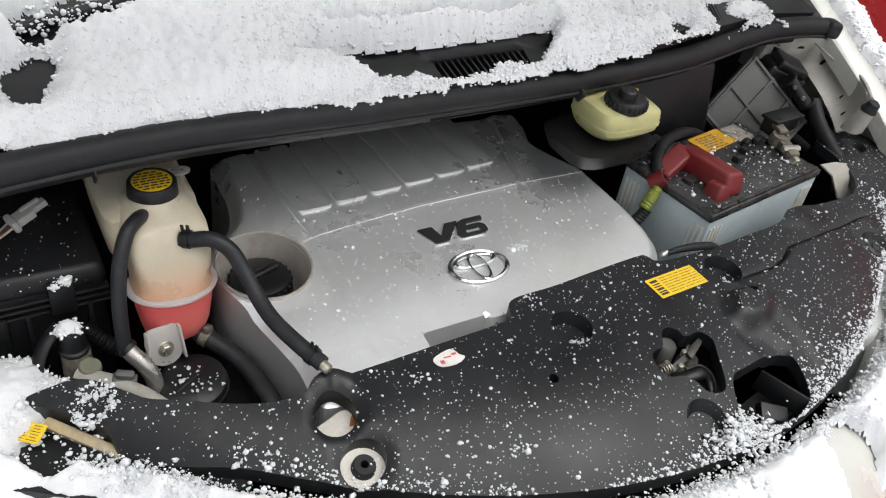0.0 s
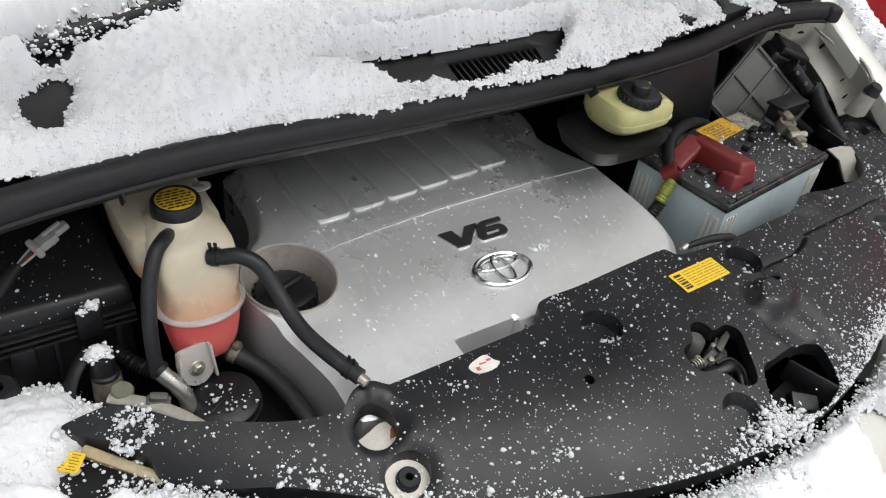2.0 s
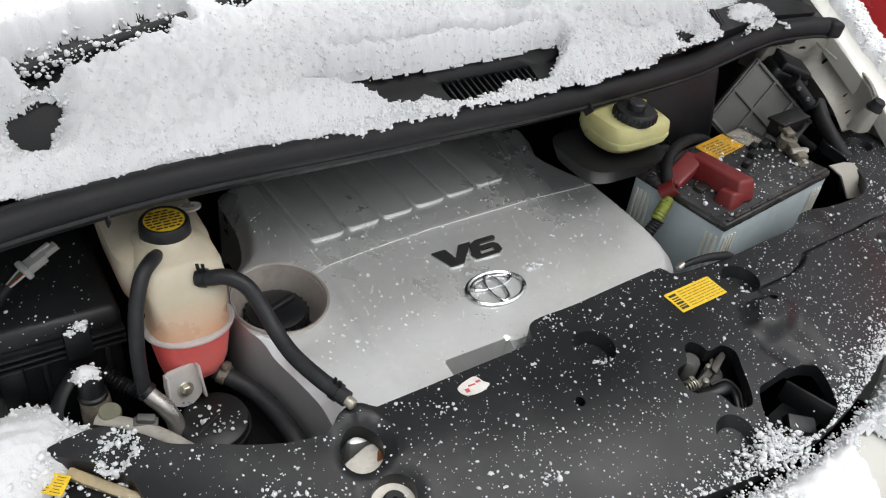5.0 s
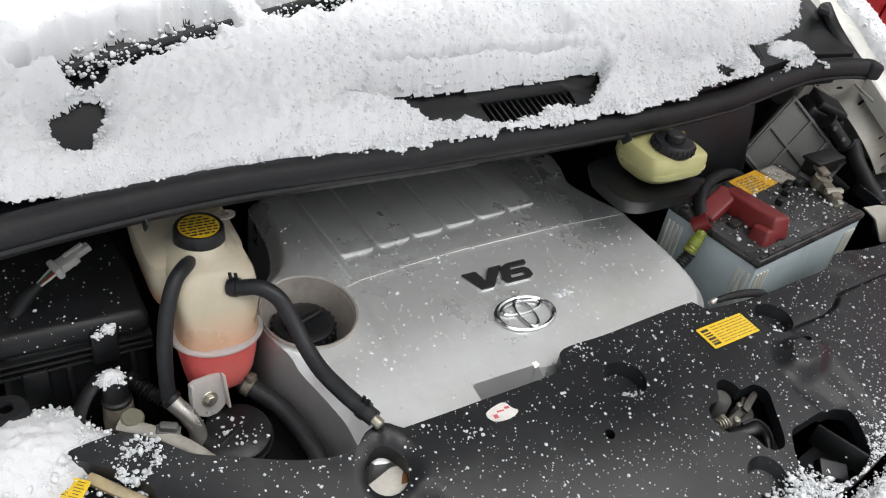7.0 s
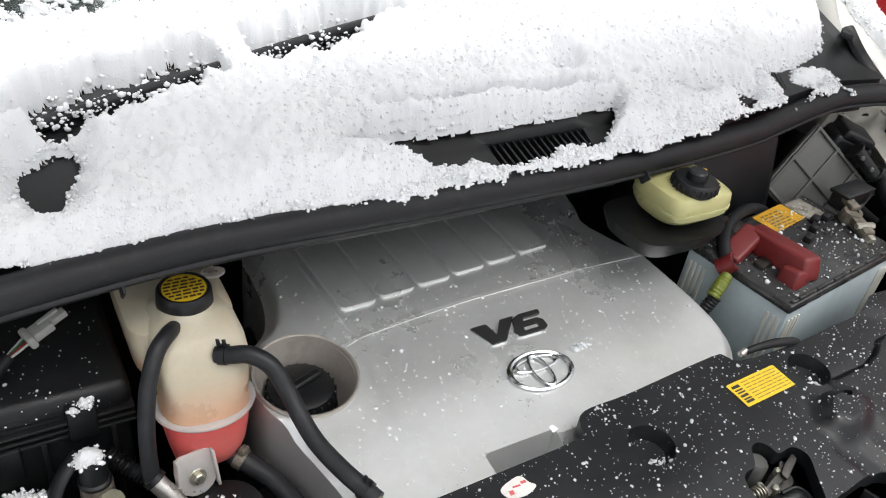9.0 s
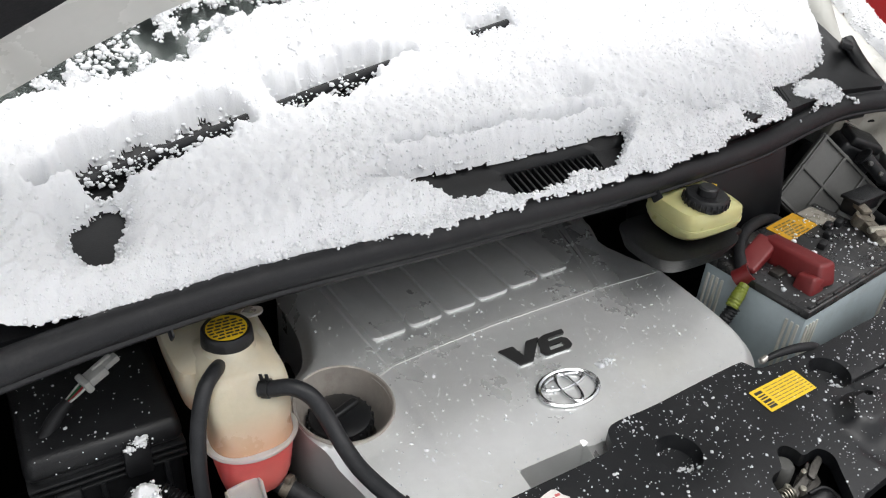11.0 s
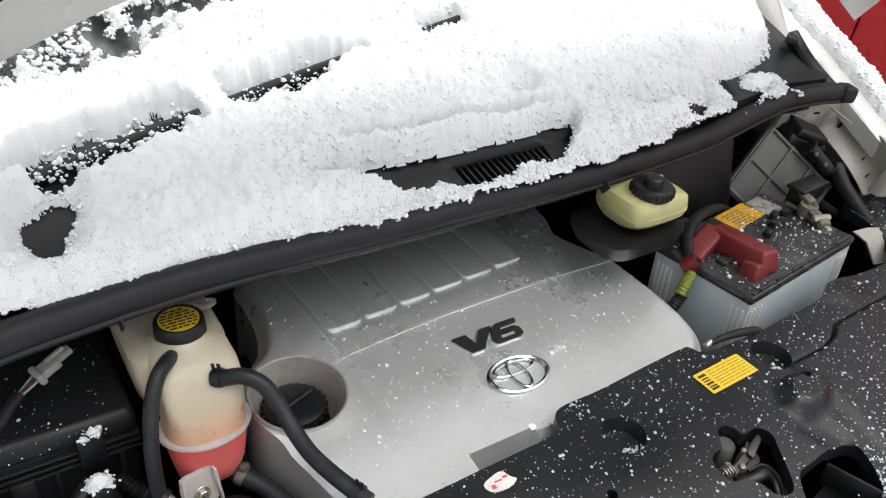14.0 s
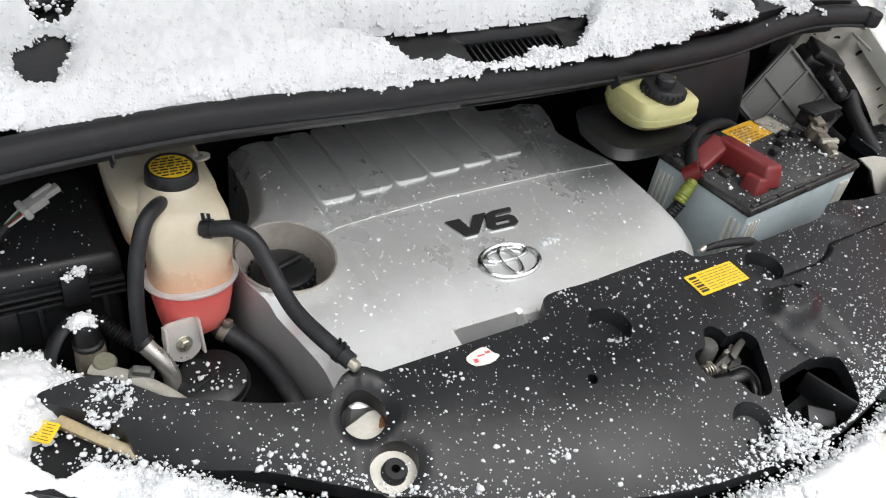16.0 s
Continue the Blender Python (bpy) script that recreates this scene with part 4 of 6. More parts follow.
part("lug", lathe([(0.004, -0.0015), (0.0095, -0.0015), (0.0095, 0.0015), (0.004, 0.0015)], Matrix.Translation((0.207, 0.842, 1.030)), 20, 1.4, 0.9), CLOUDY, tank)
part("outlet", rod((0.172, 0.742, 1.008), (0.190, 0.728, 1.012), 0.0065), MILKY, tank)
part("inlet", rod((0.150, 0.776, 1.022), (0.138, 0.758, 1.033), 0.0055), MILKY, tank)
part("drain_stub", rod((0.172, 0.725, 0.890), (0.198, 0.708, 0.876), 0.0085), PINK, tank)


def clamp(parent, c, d, r, ears=True):
    """A spring clamp round a hose at c, along d."""
    c, d = Vector(c), Vector(d).normalized()
    b = lathe([(r, -0.004), (r + 0.0014, -0.004), (r + 0.0014, 0.004), (r, 0.004)], aim(c, c + d), 28)
    if ears:
        for k in (-0.003, 0.0035):
            b = box((0.0018, 0.004, 0.010), aim(c, c + d) @ Matrix.Translation((0, 0, k)) @ pose(0, 0, 0, -90, 0, 0) @ Matrix.Translation((0, 0, r + 0.005)), 0.0006, bm=b)
    return part("spring_clamp", b, BLACK2, parent)


h = thing("overflow_hose", (0.1, 0.69, 0.905), "black rubber hose running down beside the coolant tank", "hose")
part("hose", tube([(0.147, 0.772, 1.026), (0.136, 0.755, 1.034), (0.121, 0.738, 1.030), (0.108, 0.722, 1.004), (0.101, 0.710, 0.970), (0.098, 0.700, 0.935), (0.098, 0.692, 0.908)], 0.0083), HOSE, h)
h = thing("return_hose", (0.22, 0.65, 0.93), "black rubber hose from the coolant tank across the cover edge", "hose")
part("hose", tube([(0.178, 0.737, 1.010), (0.190, 0.728, 1.013), (0.206, 0.716, 1.018), (0.222, 0.702, 1.010), (0.232, 0.684, 0.990), (0.238, 0.660, 0.972), (0.244, 0.628, 0.962), (0.256, 0.590, 0.957), (0.273, 0.552, 0.951)], 0.0092), HOSE, h)
clamp(h, (0.184, 0.7325, 1.012), (0.5, -0.4, 0.1), 0.0094)
clamp(h, (0.267, 0.566, 0.953), (0.4, -0.9, -0.1), 0.0094)
part("metal_end", rod((0.271, 0.556, 0.951), (0.277, 0.543, 0.948), 0.0062), BOLT, h)
h = thing("lower_hose", (0.22, 0.65, 0.83), "thick black coolant hose below the tank", "hose")
part("hose", tube([(0.184, 0.717, 0.882), (0.200, 0.700, 0.874), (0.218, 0.675, 0.866), (0.230, 0.640, 0.858), (0.237, 0.600, 0.850), (0.240, 0.56, 0.83)], 0.0110), HOSE, h)
b = lathe([(0.0112, -0.005), (0.0128, -0.005), (0.0128, 0.005), (0.0112, 0.005)], aim((0.192, 0.709, 0.878), (0.200, 0.700, 0.874)), 28)
b = box((0.012, 0.008, 0.008), Matrix.Translation((0.194, 0.705, 0.894)) @ pose(0, 0, 0, 0, 20, 40), 0.0015, bm=b)
part("worm_clamp", b, CORRODED, h, "weathered steel worm clamp")

# aluminium pipe, valve fitting, round filler lid and other fittings by the lamp
pp = thing("aluminium_pipe", (0.11, 0.67, 0.82), "bent bare aluminium pipe below the overflow hose", "pipe")
part("pipe", tube([(0.099, 0.692, 0.912), (0.103, 0.686, 0.905), (0.113, 0.676, 0.893), (0.120, 0.667, 0.876), (0.119, 0.660, 0.855), (0.112, 0.655, 0.82)], 0.0095), STEEL, pp)
part("collar", lathe([(0.0098, -0.003), (0.0115, -0.003), (0.0115, 0.003), (0.0098, 0.003)], aim((0.0995, 0.691, 0.910), (0.113, 0.676, 0.893)), 24), BLACK2, pp)
vf = thing("refrigerant_valve", (0.058, 0.712, 0.80), "metal valve fitting with a dull olive cap and black plug", "valve")
part("cap", lathe([(0, 0.012), (0.0110, 0.012), (0.0125, 0.010), (0.0130, -0.010), (0, -0.010)], Matrix.Translation((0.0585, 0.700, 0.880)) @ pose(0, 0, 0, 10, 8, 0), 24), GREENP, vf)
part("body", lathe([(0, 0.030), (0.014, 0.030), (0.016, 0.026), (0.017, 0.0), (0.015, -0.06), (0, -0.06)], Matrix.Translation((0.050, 0.722, 0.868)), 24), CORRODED, vf)
part("plug", lathe([(0, 0.030), (0.011, 0.030), (0.013, 0.026), (0.0135, 0.006), (0.016, 0.004), (0.016, 0), (0, 0)], Matrix.Translation((0.049, 0.722, 0.898)), 24), BLACK2, vf)
part("strap", tube([(0.040, 0.738, 0.925), (0.020, 0.725, 0.912), (0.008, 0.712, 0.890), (0.010, 0.702, 0.86)], 0.0085, 12, 8, flat=0.5), BLACK2, vf)
part("ribbed_sleeve", tube([(0.065, 0.745, 0.905), (0.082, 0.730, 0.893), (0.098, 0.715, 0.884)], 0.0085, 14, 30, ridge=0.0011, pitch=0.0045), BLACK2, vf)
part("clip", box((0.020, 0.010, 0.024), Matrix.Translation((0.090, 0.672, 0.884)) @ pose(0, 0, 0, 10, 10, -20), 0.003), GREYBOX, vf)
part("clip_bar", box((0.026, 0.012, 0.005), Matrix.Translation((0.090, 0.670, 0.886)) @ pose(0, 0, 0, 10, 10, -20), 0.0015), GREYBOX, vf)
fl = thing("round_filler_lid", (0.160, 0.655, 0.80), "black round filler lid with a scored top", "lid")
part("lid", lathe([(0, 0.006), (0.034, 0.006), (0.038, 0.003), (0.0385, -0.010), (0.0375, -0.03), (0, -0.03)], Matrix.Translation((0.160, 0.655, 0.866)) @ pose(0, 0, 0, 6, -4, 0), 40), BLACK2, fl)
part("rim", lathe([(0.0386, -0.012), (0.0410, -0.012), (0.0412, -0.007), (0.0386, -0.007)], Matrix.Translation((0.160, 0.655, 0.866)) @ pose(0, 0, 0, 6, -4, 0), 40), BLACK2, fl)
part("cross", box((0.05, 0.003, 0.0015), Matrix.Translation((0.160, 0.655, 0.8725)) @ pose(0, 0, 0, 6, -4, 30), 0.0006), BLACK2, fl)
part("seat", lathe([(0.030, 0), (0.034, 0), (0.036, -0.05), (0.030, -0.05)], Matrix.Translation((0.160, 0.655, 0.840)), 32), CONN, fl)

# ---- black fuse box with its connector ----
fuse = thing("fuse_box", (0.035, 0.83, 0.70), "black plastic fuse box with ridged lid and clip", "fuse box")
part("body", box((0.15, 0.17, 0.20), Matrix.Translation((0.022, 0.858, 0.862)), 0.010, 3), BLACK2, fuse)
lidp = part("lid", box((0.160, 0.180, 0.030), Matrix.Translation((0.022, 0.858, 0.958)) @ pose(0, 0, 0, 0, 1.5, 0), 0.010, 3, taper=0.96), BLACK2, fuse)
for z in (0.938, 0.929, 0.920):
    part("ridge", box((0.158, 0.182, 0.0045), Matrix.Translation((0.022, 0.858, z)), 0.0018), BLACK2, lidp)
part("clip", box((0.028, 0.010, 0.044), Matrix.Translation((0.050, 0.767, 0.940)) @ pose(0, 0, 0, -4, 0, 0), 0.003), BLACK2, fuse)
part("clip", box((0.026, 0.010, 0.05), Matrix.Translation((-0.022, 0.768, 0.900)), 0.003), BLACK2, fuse)
part("rib", box((0.006, 0.008, 0.12), Matrix.Translation((0.012, 0.770, 0.86)), 0.002), BLACK2, fuse)
part("rib", box((0.006, 0.008, 0.12), Matrix.Translation((0.078, 0.770, 0.86)), 0.002), BLACK2, fuse)
part("lamp_seat", box((0.09, 0.02, 0.02), Matrix.Translation((-0.03, 0.75, 0.83)), 0.006), BLACK2, fuse)
cn = thing("wiring_connector", (0.028, 0.83, 0.985), "light grey wiring connector with its wires", "connector")
m = Matrix.Translation((0.030, 0.838, 1.006)) @ pose(0, 0, 0, 0, -18, 20) @ Matrix.Diagonal((0.78, 0.78, 0.78, 1))
part("housing", box((0.034, 0.020, 0.014), m, 0.002), CONN, cn)
part("latch_arm", box((0.030, 0.006, 0.005), m @ Matrix.Translation((0.018, 0.004, 0.008)), 0.0015), CONN, cn)
part("nose", box((0.024, 0.012, 0.010), m @ Matrix.Translation((0.027, 0, 0.001)), 0.0015), CONN, cn)
part("collar", box((0.010, 0.028, 0.020), m @ Matrix.Translation((-0.015, 0, 0)), 0.003), CONN, cn)
for k, c in enumerate(("white", "red", "green", "white")):
    part("wire", tube([m @ Vector((-0.018, -0.007 + 0.005 * k, -0.001)), m @ Vector((-0.032, -0.006 + 0.004 * k, -0.003)), m @ Vector((-0.050, -0.003 + 0.002 * k, -0.006))], 0.0013, 8, 6), WIRES[c], cn)
part("loom", tube([m @ Vector((-0.045, 0, -0.005)), m @ Vector((-0.075, -0.004, -0.012)), m @ Vector((-0.13, -0.02, -0.03))], [0.006, 0.008, 0.009], 12, 8), RUBBER, cn)

# ---- brake fluid tank ----
br = thing("brake_fluid_tank", (0.825, 0.765, 0.98), "yellowed brake fluid tank with a ridged black cap", "fluid tank")
b = loft([squircle(0.832, 0.780, 1.018, 0.040, 0.034, 3), squircle(0.828, 0.776, 1.022, 0.050, 0.042, 3.2), squircle(0.828, 0.772, 1.034, 0.056, 0.049, 4.5), squircle(0.827, 0.772, 1.052, 0.057, 0.050, 5),
          squircle(0.826, 0.772, 1.062, 0.056, 0.049, 5), squircle(0.823, 0.770, 1.068, 0.051, 0.044, 4.5), squircle(0.820, 0.762, 1.073, 0.030, 0.028, 2.2)])
bmesh.ops.translate(b, verts=b.verts, vec=(0.008, 0.0, 0.007))
part("body", b, YELLOWISH, br)
part("ledge", loft([squircle(0.836, 0.772, 1.048, 0.0582, 0.0512, 4.6), squircle(0.836, 0.772, 1.052, 0.0582, 0.0512, 4.6)]), YELLOWISH, br)
c2 = part("cap", lathe([(0, 0.012), (0.016, 0.0125), (0.0275, 0.012), (0.0305, 0.009), (0.0315, 0.002), (0.030, -0.003), (0.028, -0.006)], Matrix.Translation((0.827, 0.750, 1.080)), 40), BLACK2, br, "black screw cap")
for k in range(24):
    a = k * math.pi / 12
    part("grip_rib", box((0.003, 0.003, 0.010), Matrix.Translation((0.827 + 0.0312 * math.cos(a), 0.750 + 0.0312 * math.sin(a), 1.0835)) @ pose(0, 0, 0, 0, 0, math.degrees(a)), 0.0008, 1), BLACK2, c2)
part("knob", lathe([(0, 0.012), (0.011, 0.012), (0.0135, 0.010), (0.014, 0.0), (0.015, -0.001)], Matrix.Translation((0.825, 0.749, 1.0925)), 28), BLACK2, c2)
part("warning_mark", prism(circle(0, 0, 0.008, 0.005, 16), 0, 0.0006, Matrix.Translation((0.851, 0.764, 1.0926)) @ pose(0, 0, 0, 0, 6, 0)), YELLOW, c2, "small yellow warning mark")
tray = thing("fluid_tank_bracket", (0.81, 0.77, 0.93), "black plastic tray holding the brake fluid tank", "bracket")
b = loft([squircle(0.815, 0.778, 0.985, 0.050, 0.040, 3.5), squircle(0.815, 0.774, 0.992, 0.066, 0.052, 4), squircle(0.816, 0.772, 1.014, 0.078, 0.060, 4), squircle(0.816, 0.772, 1.020, 0.080, 0.061, 4)])
part("tray", b, BLACK2, tray)
part("ear", box((0.06, 0.012, 0.012), Matrix.Translation((0.905, 0.752, 1.002)) @ pose(0, 0, 0, 0, 6, 14), 0.004), BLACK2, tray)
duct = thing("air_duct", (1.0, 0.89, 0.85), "black plastic air duct behind the battery", "duct")
part("shell", box((0.26, 0.12, 0.15), Matrix.Translation((1.03, 0.915, 0.975)) @ pose(0, 0, 0, -14, 0, -4), 0.02, 3), BLACK2, duct)
for k in range(5):
    part("rib", box((0.005, 0.006, 0.035), Matrix.Translation((0.95 + 0.045 * k, 0.843 - 0.003 * k, 0.925)) @ pose(0, 0, 0, -14, 0, -4), 0.002), BLACK2, duct)

# ---- battery ----
bat = thing("car_battery", (0.921, 0.604, 0.757), "pale blue-grey car battery with a dirty black top", "battery", rz=7.3)
BM = bat.matrix_basis
BL, BW, BH = 0.298, 0.172, 0.188
part("case", box((BL, BW, BH), Matrix.Translation((BL / 2, BW / 2, BH / 2)), 0.003), CASE, bat, local=True)
part("lid", box((BL + 0.004, BW + 0.004, 0.014), Matrix.Translation((BL / 2, BW / 2, BH + 0.005)), 0.003), LID, bat, "black battery lid with dried dirt", local=True)
part("rim", box((BL - 0.01, 0.006, 0.006), Matrix.Translation((BL / 2, 0.004, BH + 0.013)), 0.0015), LID, bat, local=True)
for k in range(6):
    part("ridge", box((0.032, 0.004, 0.004), Matrix.Translation((0.035 + 0.045 * k, 0.002, BH + 0.0165)), 0.001), LID, bat, local=True)
for k in range(4):
    part("corner_rib", box((0.0045, 0.004, BH - 0.02), Matrix.Translation((0.010 + 0.0085 * k, -0.0005, BH / 2 - 0.006)), 0.0012), CASE_RIB, bat, local=True)
    part("corner_rib", box((0.0045, 0.004, BH - 0.02), Matrix.Translation((BL - 0.010 - 0.0085 * k, -0.0005, BH / 2 - 0.006)), 0.0012), CASE_RIB, bat, local=True)
    part("corner_rib", box((0.004, 0.0045, BH - 0.02), Matrix.Translation((-0.0005, BW - 0.010 - 0.0085 * k, BH / 2 - 0.006)), 0.0012), CASE_RIB, bat, local=True)
    if k < 3:
        part("corner_rib", box((0.004, 0.0045, BH - 0.02), Matrix.Translation((-0.0005, 0.008 + 0.0085 * k, BH / 2 - 0.006)), 0.0012), CASE_RIB, bat, local=True)
st = part("sticker", prism(round_loop([(0, 0), (0.085, 0), (0.085, 0.046), (0, 0.046)], 0.003), 0, 0.0006, Matrix.Translation((0.148, 0.122, BH + 0.0125)) @ pose(0, 0, 0, 0, 0, 3)), ORANGE, bat, "worn orange warning sticker", local=True)
bars = None
for r in range(6):
    x = 0.006
    while x < 0.05:
        w = random.uniform(0.004, 0.012)
        bars = box((w, 0.003, 0.0003), Matrix.Translation((0.152 + x + w / 2, 0.128 + 0.0065 * r, BH + 0.0136)) @ pose(0, 0, 0, 0, 0, 3), 0, bm=bars)
        x += w + 0.003
part("print", bars, GREYINK, st, local=True)
part("clear_film", prism(round_loop([(0, 0), (0.045, 0), (0.045, 0.05), (0, 0.05)], 0.004), 0, 0.0004, Matrix.Translation((0.235, 0.118, BH + 0.0125))), CLEARFILM, bat, local=True)
for x, y in ((0.212, 0.098), (0.236, 0.112), (0.262, 0.108), (0.175, 0.085)):
    part("vent_plug", box((0.020, 0.013, 0.012), Matrix.Translation((x, y, BH + 0.017)) @ pose(0, 0, 0, 0, 0, 12), 0.003), BLACK2, bat, local=True)
part("post", rod((0.075, 0.055, BH + 0.01), (0.075, 0.055, BH + 0.028), 0.009), CORRODED, bat, local=True)
part("post_ring", lathe([(0.012, 0), (0.017, 0), (0.017, 0.006), (0.012, 0.006)], Matrix.Translation((0.075, 0.040, BH + 0.011)), 24), LID, bat, local=True)

rc = thing("red_terminal_cover", (0.95, 0.69, 0.955), "faded red plastic cover over the positive terminal", "terminal cover")
part("hood", box((0.044, 0.122, 0.036), Matrix.Translation((0.990, 0.692, 0.972)) @ pose(0, 0, 0, -4, 6, 2), 0.006, 3, taper=0.86), REDP, rc)
part("front_lip", box((0.036, 0.034, 0.032), Matrix.Translation((0.970, 0.646, 0.962)) @ pose(0, 0, 0, -8, 10, 4), 0.005, 3, taper=0.85), REDP, rc)
part("arm", box((0.072, 0.034, 0.020), Matrix.Translation((0.950, 0.729, 0.968)) @ pose(0, 0, 0, 4, -20, 14), 0.005, 3), REDP, rc)
part("sleeve", lathe([(0.0115, -0.013), (0.0145, -0.013), (0.0150, 0.0), (0.0145, 0.013), (0.0115, 0.013), (0.0110, 0.0), (0.0115, -0.013)], Matrix.Translation((0.911, 0.712, 0.953)) @ pose(0, 0, 0, 30, 30, 0), 28), REDP, rc)
part("mark", lathe([(0.006, 0), (0.0085, 0), (0.0085, 0.001), (0.006, 0.001)], Matrix.Translation((0.994, 0.662, 0.9882)) @ pose(0, 0, 0, -4, 6, 0), 20), REDP, rc)
part("clamp", box((0.030, 0.020, 0.012), Matrix.Translation((0.958, 0.690, 0.958)) @ pose(0, 0, 0, 0, 0, 10), 0.004), GREASY, rc, "tarnished metal terminal clamp")

ca = thing("positive_cable", (0.95, 0.75, 0.9), "thick black battery cable with green-yellow tape", "cable")
part("cable", tube([(0.908, 0.712, 0.956), (0.930, 0.744, 0.968), (0.972, 0.776, 0.972), (1.03, 0.800, 0.966), (1.09, 0.818, 0.948), (1.15, 0.835, 0.915), (1.18, 0.85, 0.88)], 0.0095), RUBBER, ca)
part("taped_end", tube([(0.895, 0.696, 0.952), (0.882, 0.692, 0.940), (0.868, 0.688, 0.925)], [0.0075, 0.010, 0.0095], 14, 8, ridge=0.0006, pitch=0.005), TAPE, ca, "green-yellow tape binding")
part("sleeve", tube([(0.874, 0.687, 0.924), (0.862, 0.688, 0.905), (0.850, 0.692, 0.875), (0.845, 0.70, 0.83)], 0.0092, 14, 24, ridge=0.0009, pitch=0.0048), RUBBER, ca)
ng = thing("negative_terminal", (1.19, 0.70, 0.958), "corroded negative battery clamp and bolt", "battery terminal")
NM = BM @ Matrix.Translation((0.284, 0.066, BH + 0.022)) @ pose(0, 0, 0, 0, 8, -112)
part("clamp", box((0.060, 0.022, 0.018), NM, 0.005, 2), CORRODED, ng)
part("ring", lathe([(0.009, -0.010), (0.016, -0.010), (0.017, 0.0), (0.015, 0.010), (0.009, 0.010)], NM @ Matrix.Translation((-0.020, 0, 0)), 20), CORRODED, ng)
part("bolt", rod(NM @ Vector((0.012, -0.016, 0.006)), NM @ Vector((0.012, 0.018, 0.006)), 0.006, seg=6), BOLT, ng)
part("nut", rod(NM @ Vector((0.028, 0.0, -0.004)), NM @ Vector((0.040, 0.0, -0.004)), 0.009, seg=6), BOLT, ng)
part("lug", box((0.030, 0.018, 0.010), NM @ Matrix.Translation((-0.036, 0.004, 0.012)), 0.003), CORRODED, ng)
part("cable", tube([NM @ Vector((-0.045, 0.006, 0.014)), NM @ Vector((-0.060, 0.012, 0.006)), (1.27, 0.79, 0.955), (1.32, 0.80, 0.93), (1.36, 0.76, 0.90)], 0.009), RUBBER, ng)
hd = thing("battery_holder", (1.22, 0.72, 0.95), "black plastic battery hold-down block", "bracket")
part("block", box((0.075, 0.028, 0.026), Matrix.Translation((1.238, 0.760, 0.976)) @ pose(0, 0, 0, 0, 0, 4), 0.004), BLACK2, hd)
part("top", box((0.080, 0.036, 0.006), Matrix.Translation((1.238, 0.760, 0.991)) @ pose(0, 0, 0, 0, 0, 4), 0.002), BLACK2, hd)

# ---- grey ribbed relay cover leaning behind the battery ----
rel = thing("relay_box", (1.25, 0.83, 0.91), "grey ribbed plastic relay box leaning behind the battery", "relay box")
o, u, v = Vector((1.250, 0.870, 1.056)), Vector((0.105, -0.090, -0.106)), Vector((-0.095, -0.020, -0.090))
un, vn = u.normalized(), v.normalized()
wn_ = un.cross(vn).normalized()
if wn_.dot(Vector((-0.6, -0.7, 0.4))) < 0:
    wn_ = -wn_
vn = wn_.cross(un).normalized() if wn_.cross(un).dot(v) > 0 else -wn_.cross(un).normalized()
RM = Matrix.Translation(o) @ Matrix((un, vn, wn_)).transposed().to_4x4()
UL, VL = u.length, v.length + 0.015
part("panel", box((UL, VL, 0.012), RM @ Matrix.Translation((UL / 2, VL / 2, -0.006)), 0.003), GREYBOX, rel)
part("back", box((UL - 0.02, VL - 0.02, 0.05), RM @ Matrix.Translation((UL / 2, VL / 2, -0.035)), 0.006), BLACK2, rel)
for k in range(4):
    part("rib", box((0.0055, VL - 0.004, 0.006), RM @ Matrix.Translation((0.006 + (UL - 0.012) * k / 3, VL / 2, 0.001)), 0.001), GREYBOX, rel)
for k in range(3):
    part("rib", box((UL - 0.004, 0.0055, 0.006), RM @ Matrix.Translation((UL / 2, 0.006 + (VL - 0.012) * k / 2, 0.0012)), 0.001), GREYBOX, rel)
cl = thing("loom_clip", (1.30, 0.81, 0.98), "black plastic loom clip on the relay box edge", "clip")
part("barrel", rod(RM @ Vector((0.075, -0.012, 0.016)), RM @ Vector((0.138, -0.008, 0.016)), 0.0115), BLACK2, cl)
for k in (0.075, 0.136):
    part("flange", rod(RM @ Vector((k, -0.011, 0.016)), RM @ Vector((k + 0.004, -0.011, 0.016)), 0.0165), BLACK2, cl)
for k in (0.090, 0.118):
    part("rivet", rod(RM @ Vector((k, -0.006, 0.024)), RM @ Vector((k, -0.004, 0.030)), 0.0042), GREYBOX, cl)
jb = thing("junction_block", (1.30, 0.87, 0.9), "black plastic junction block", "junction block")
part("block", box((0.09, 0.06, 0.10), Matrix.Translation((1.318, 0.868, 0.985)) @ pose(0, 0, 0, 10, 20, -20), 0.010, 3), BLACK2, jb)
part("lid", box((0.07, 0.05, 0.02), Matrix.Translation((1.330, 0.850, 1.035)) @ pose(0, 0, 0, 10, 20, -20), 0.006, 3), BLACK2, jb)

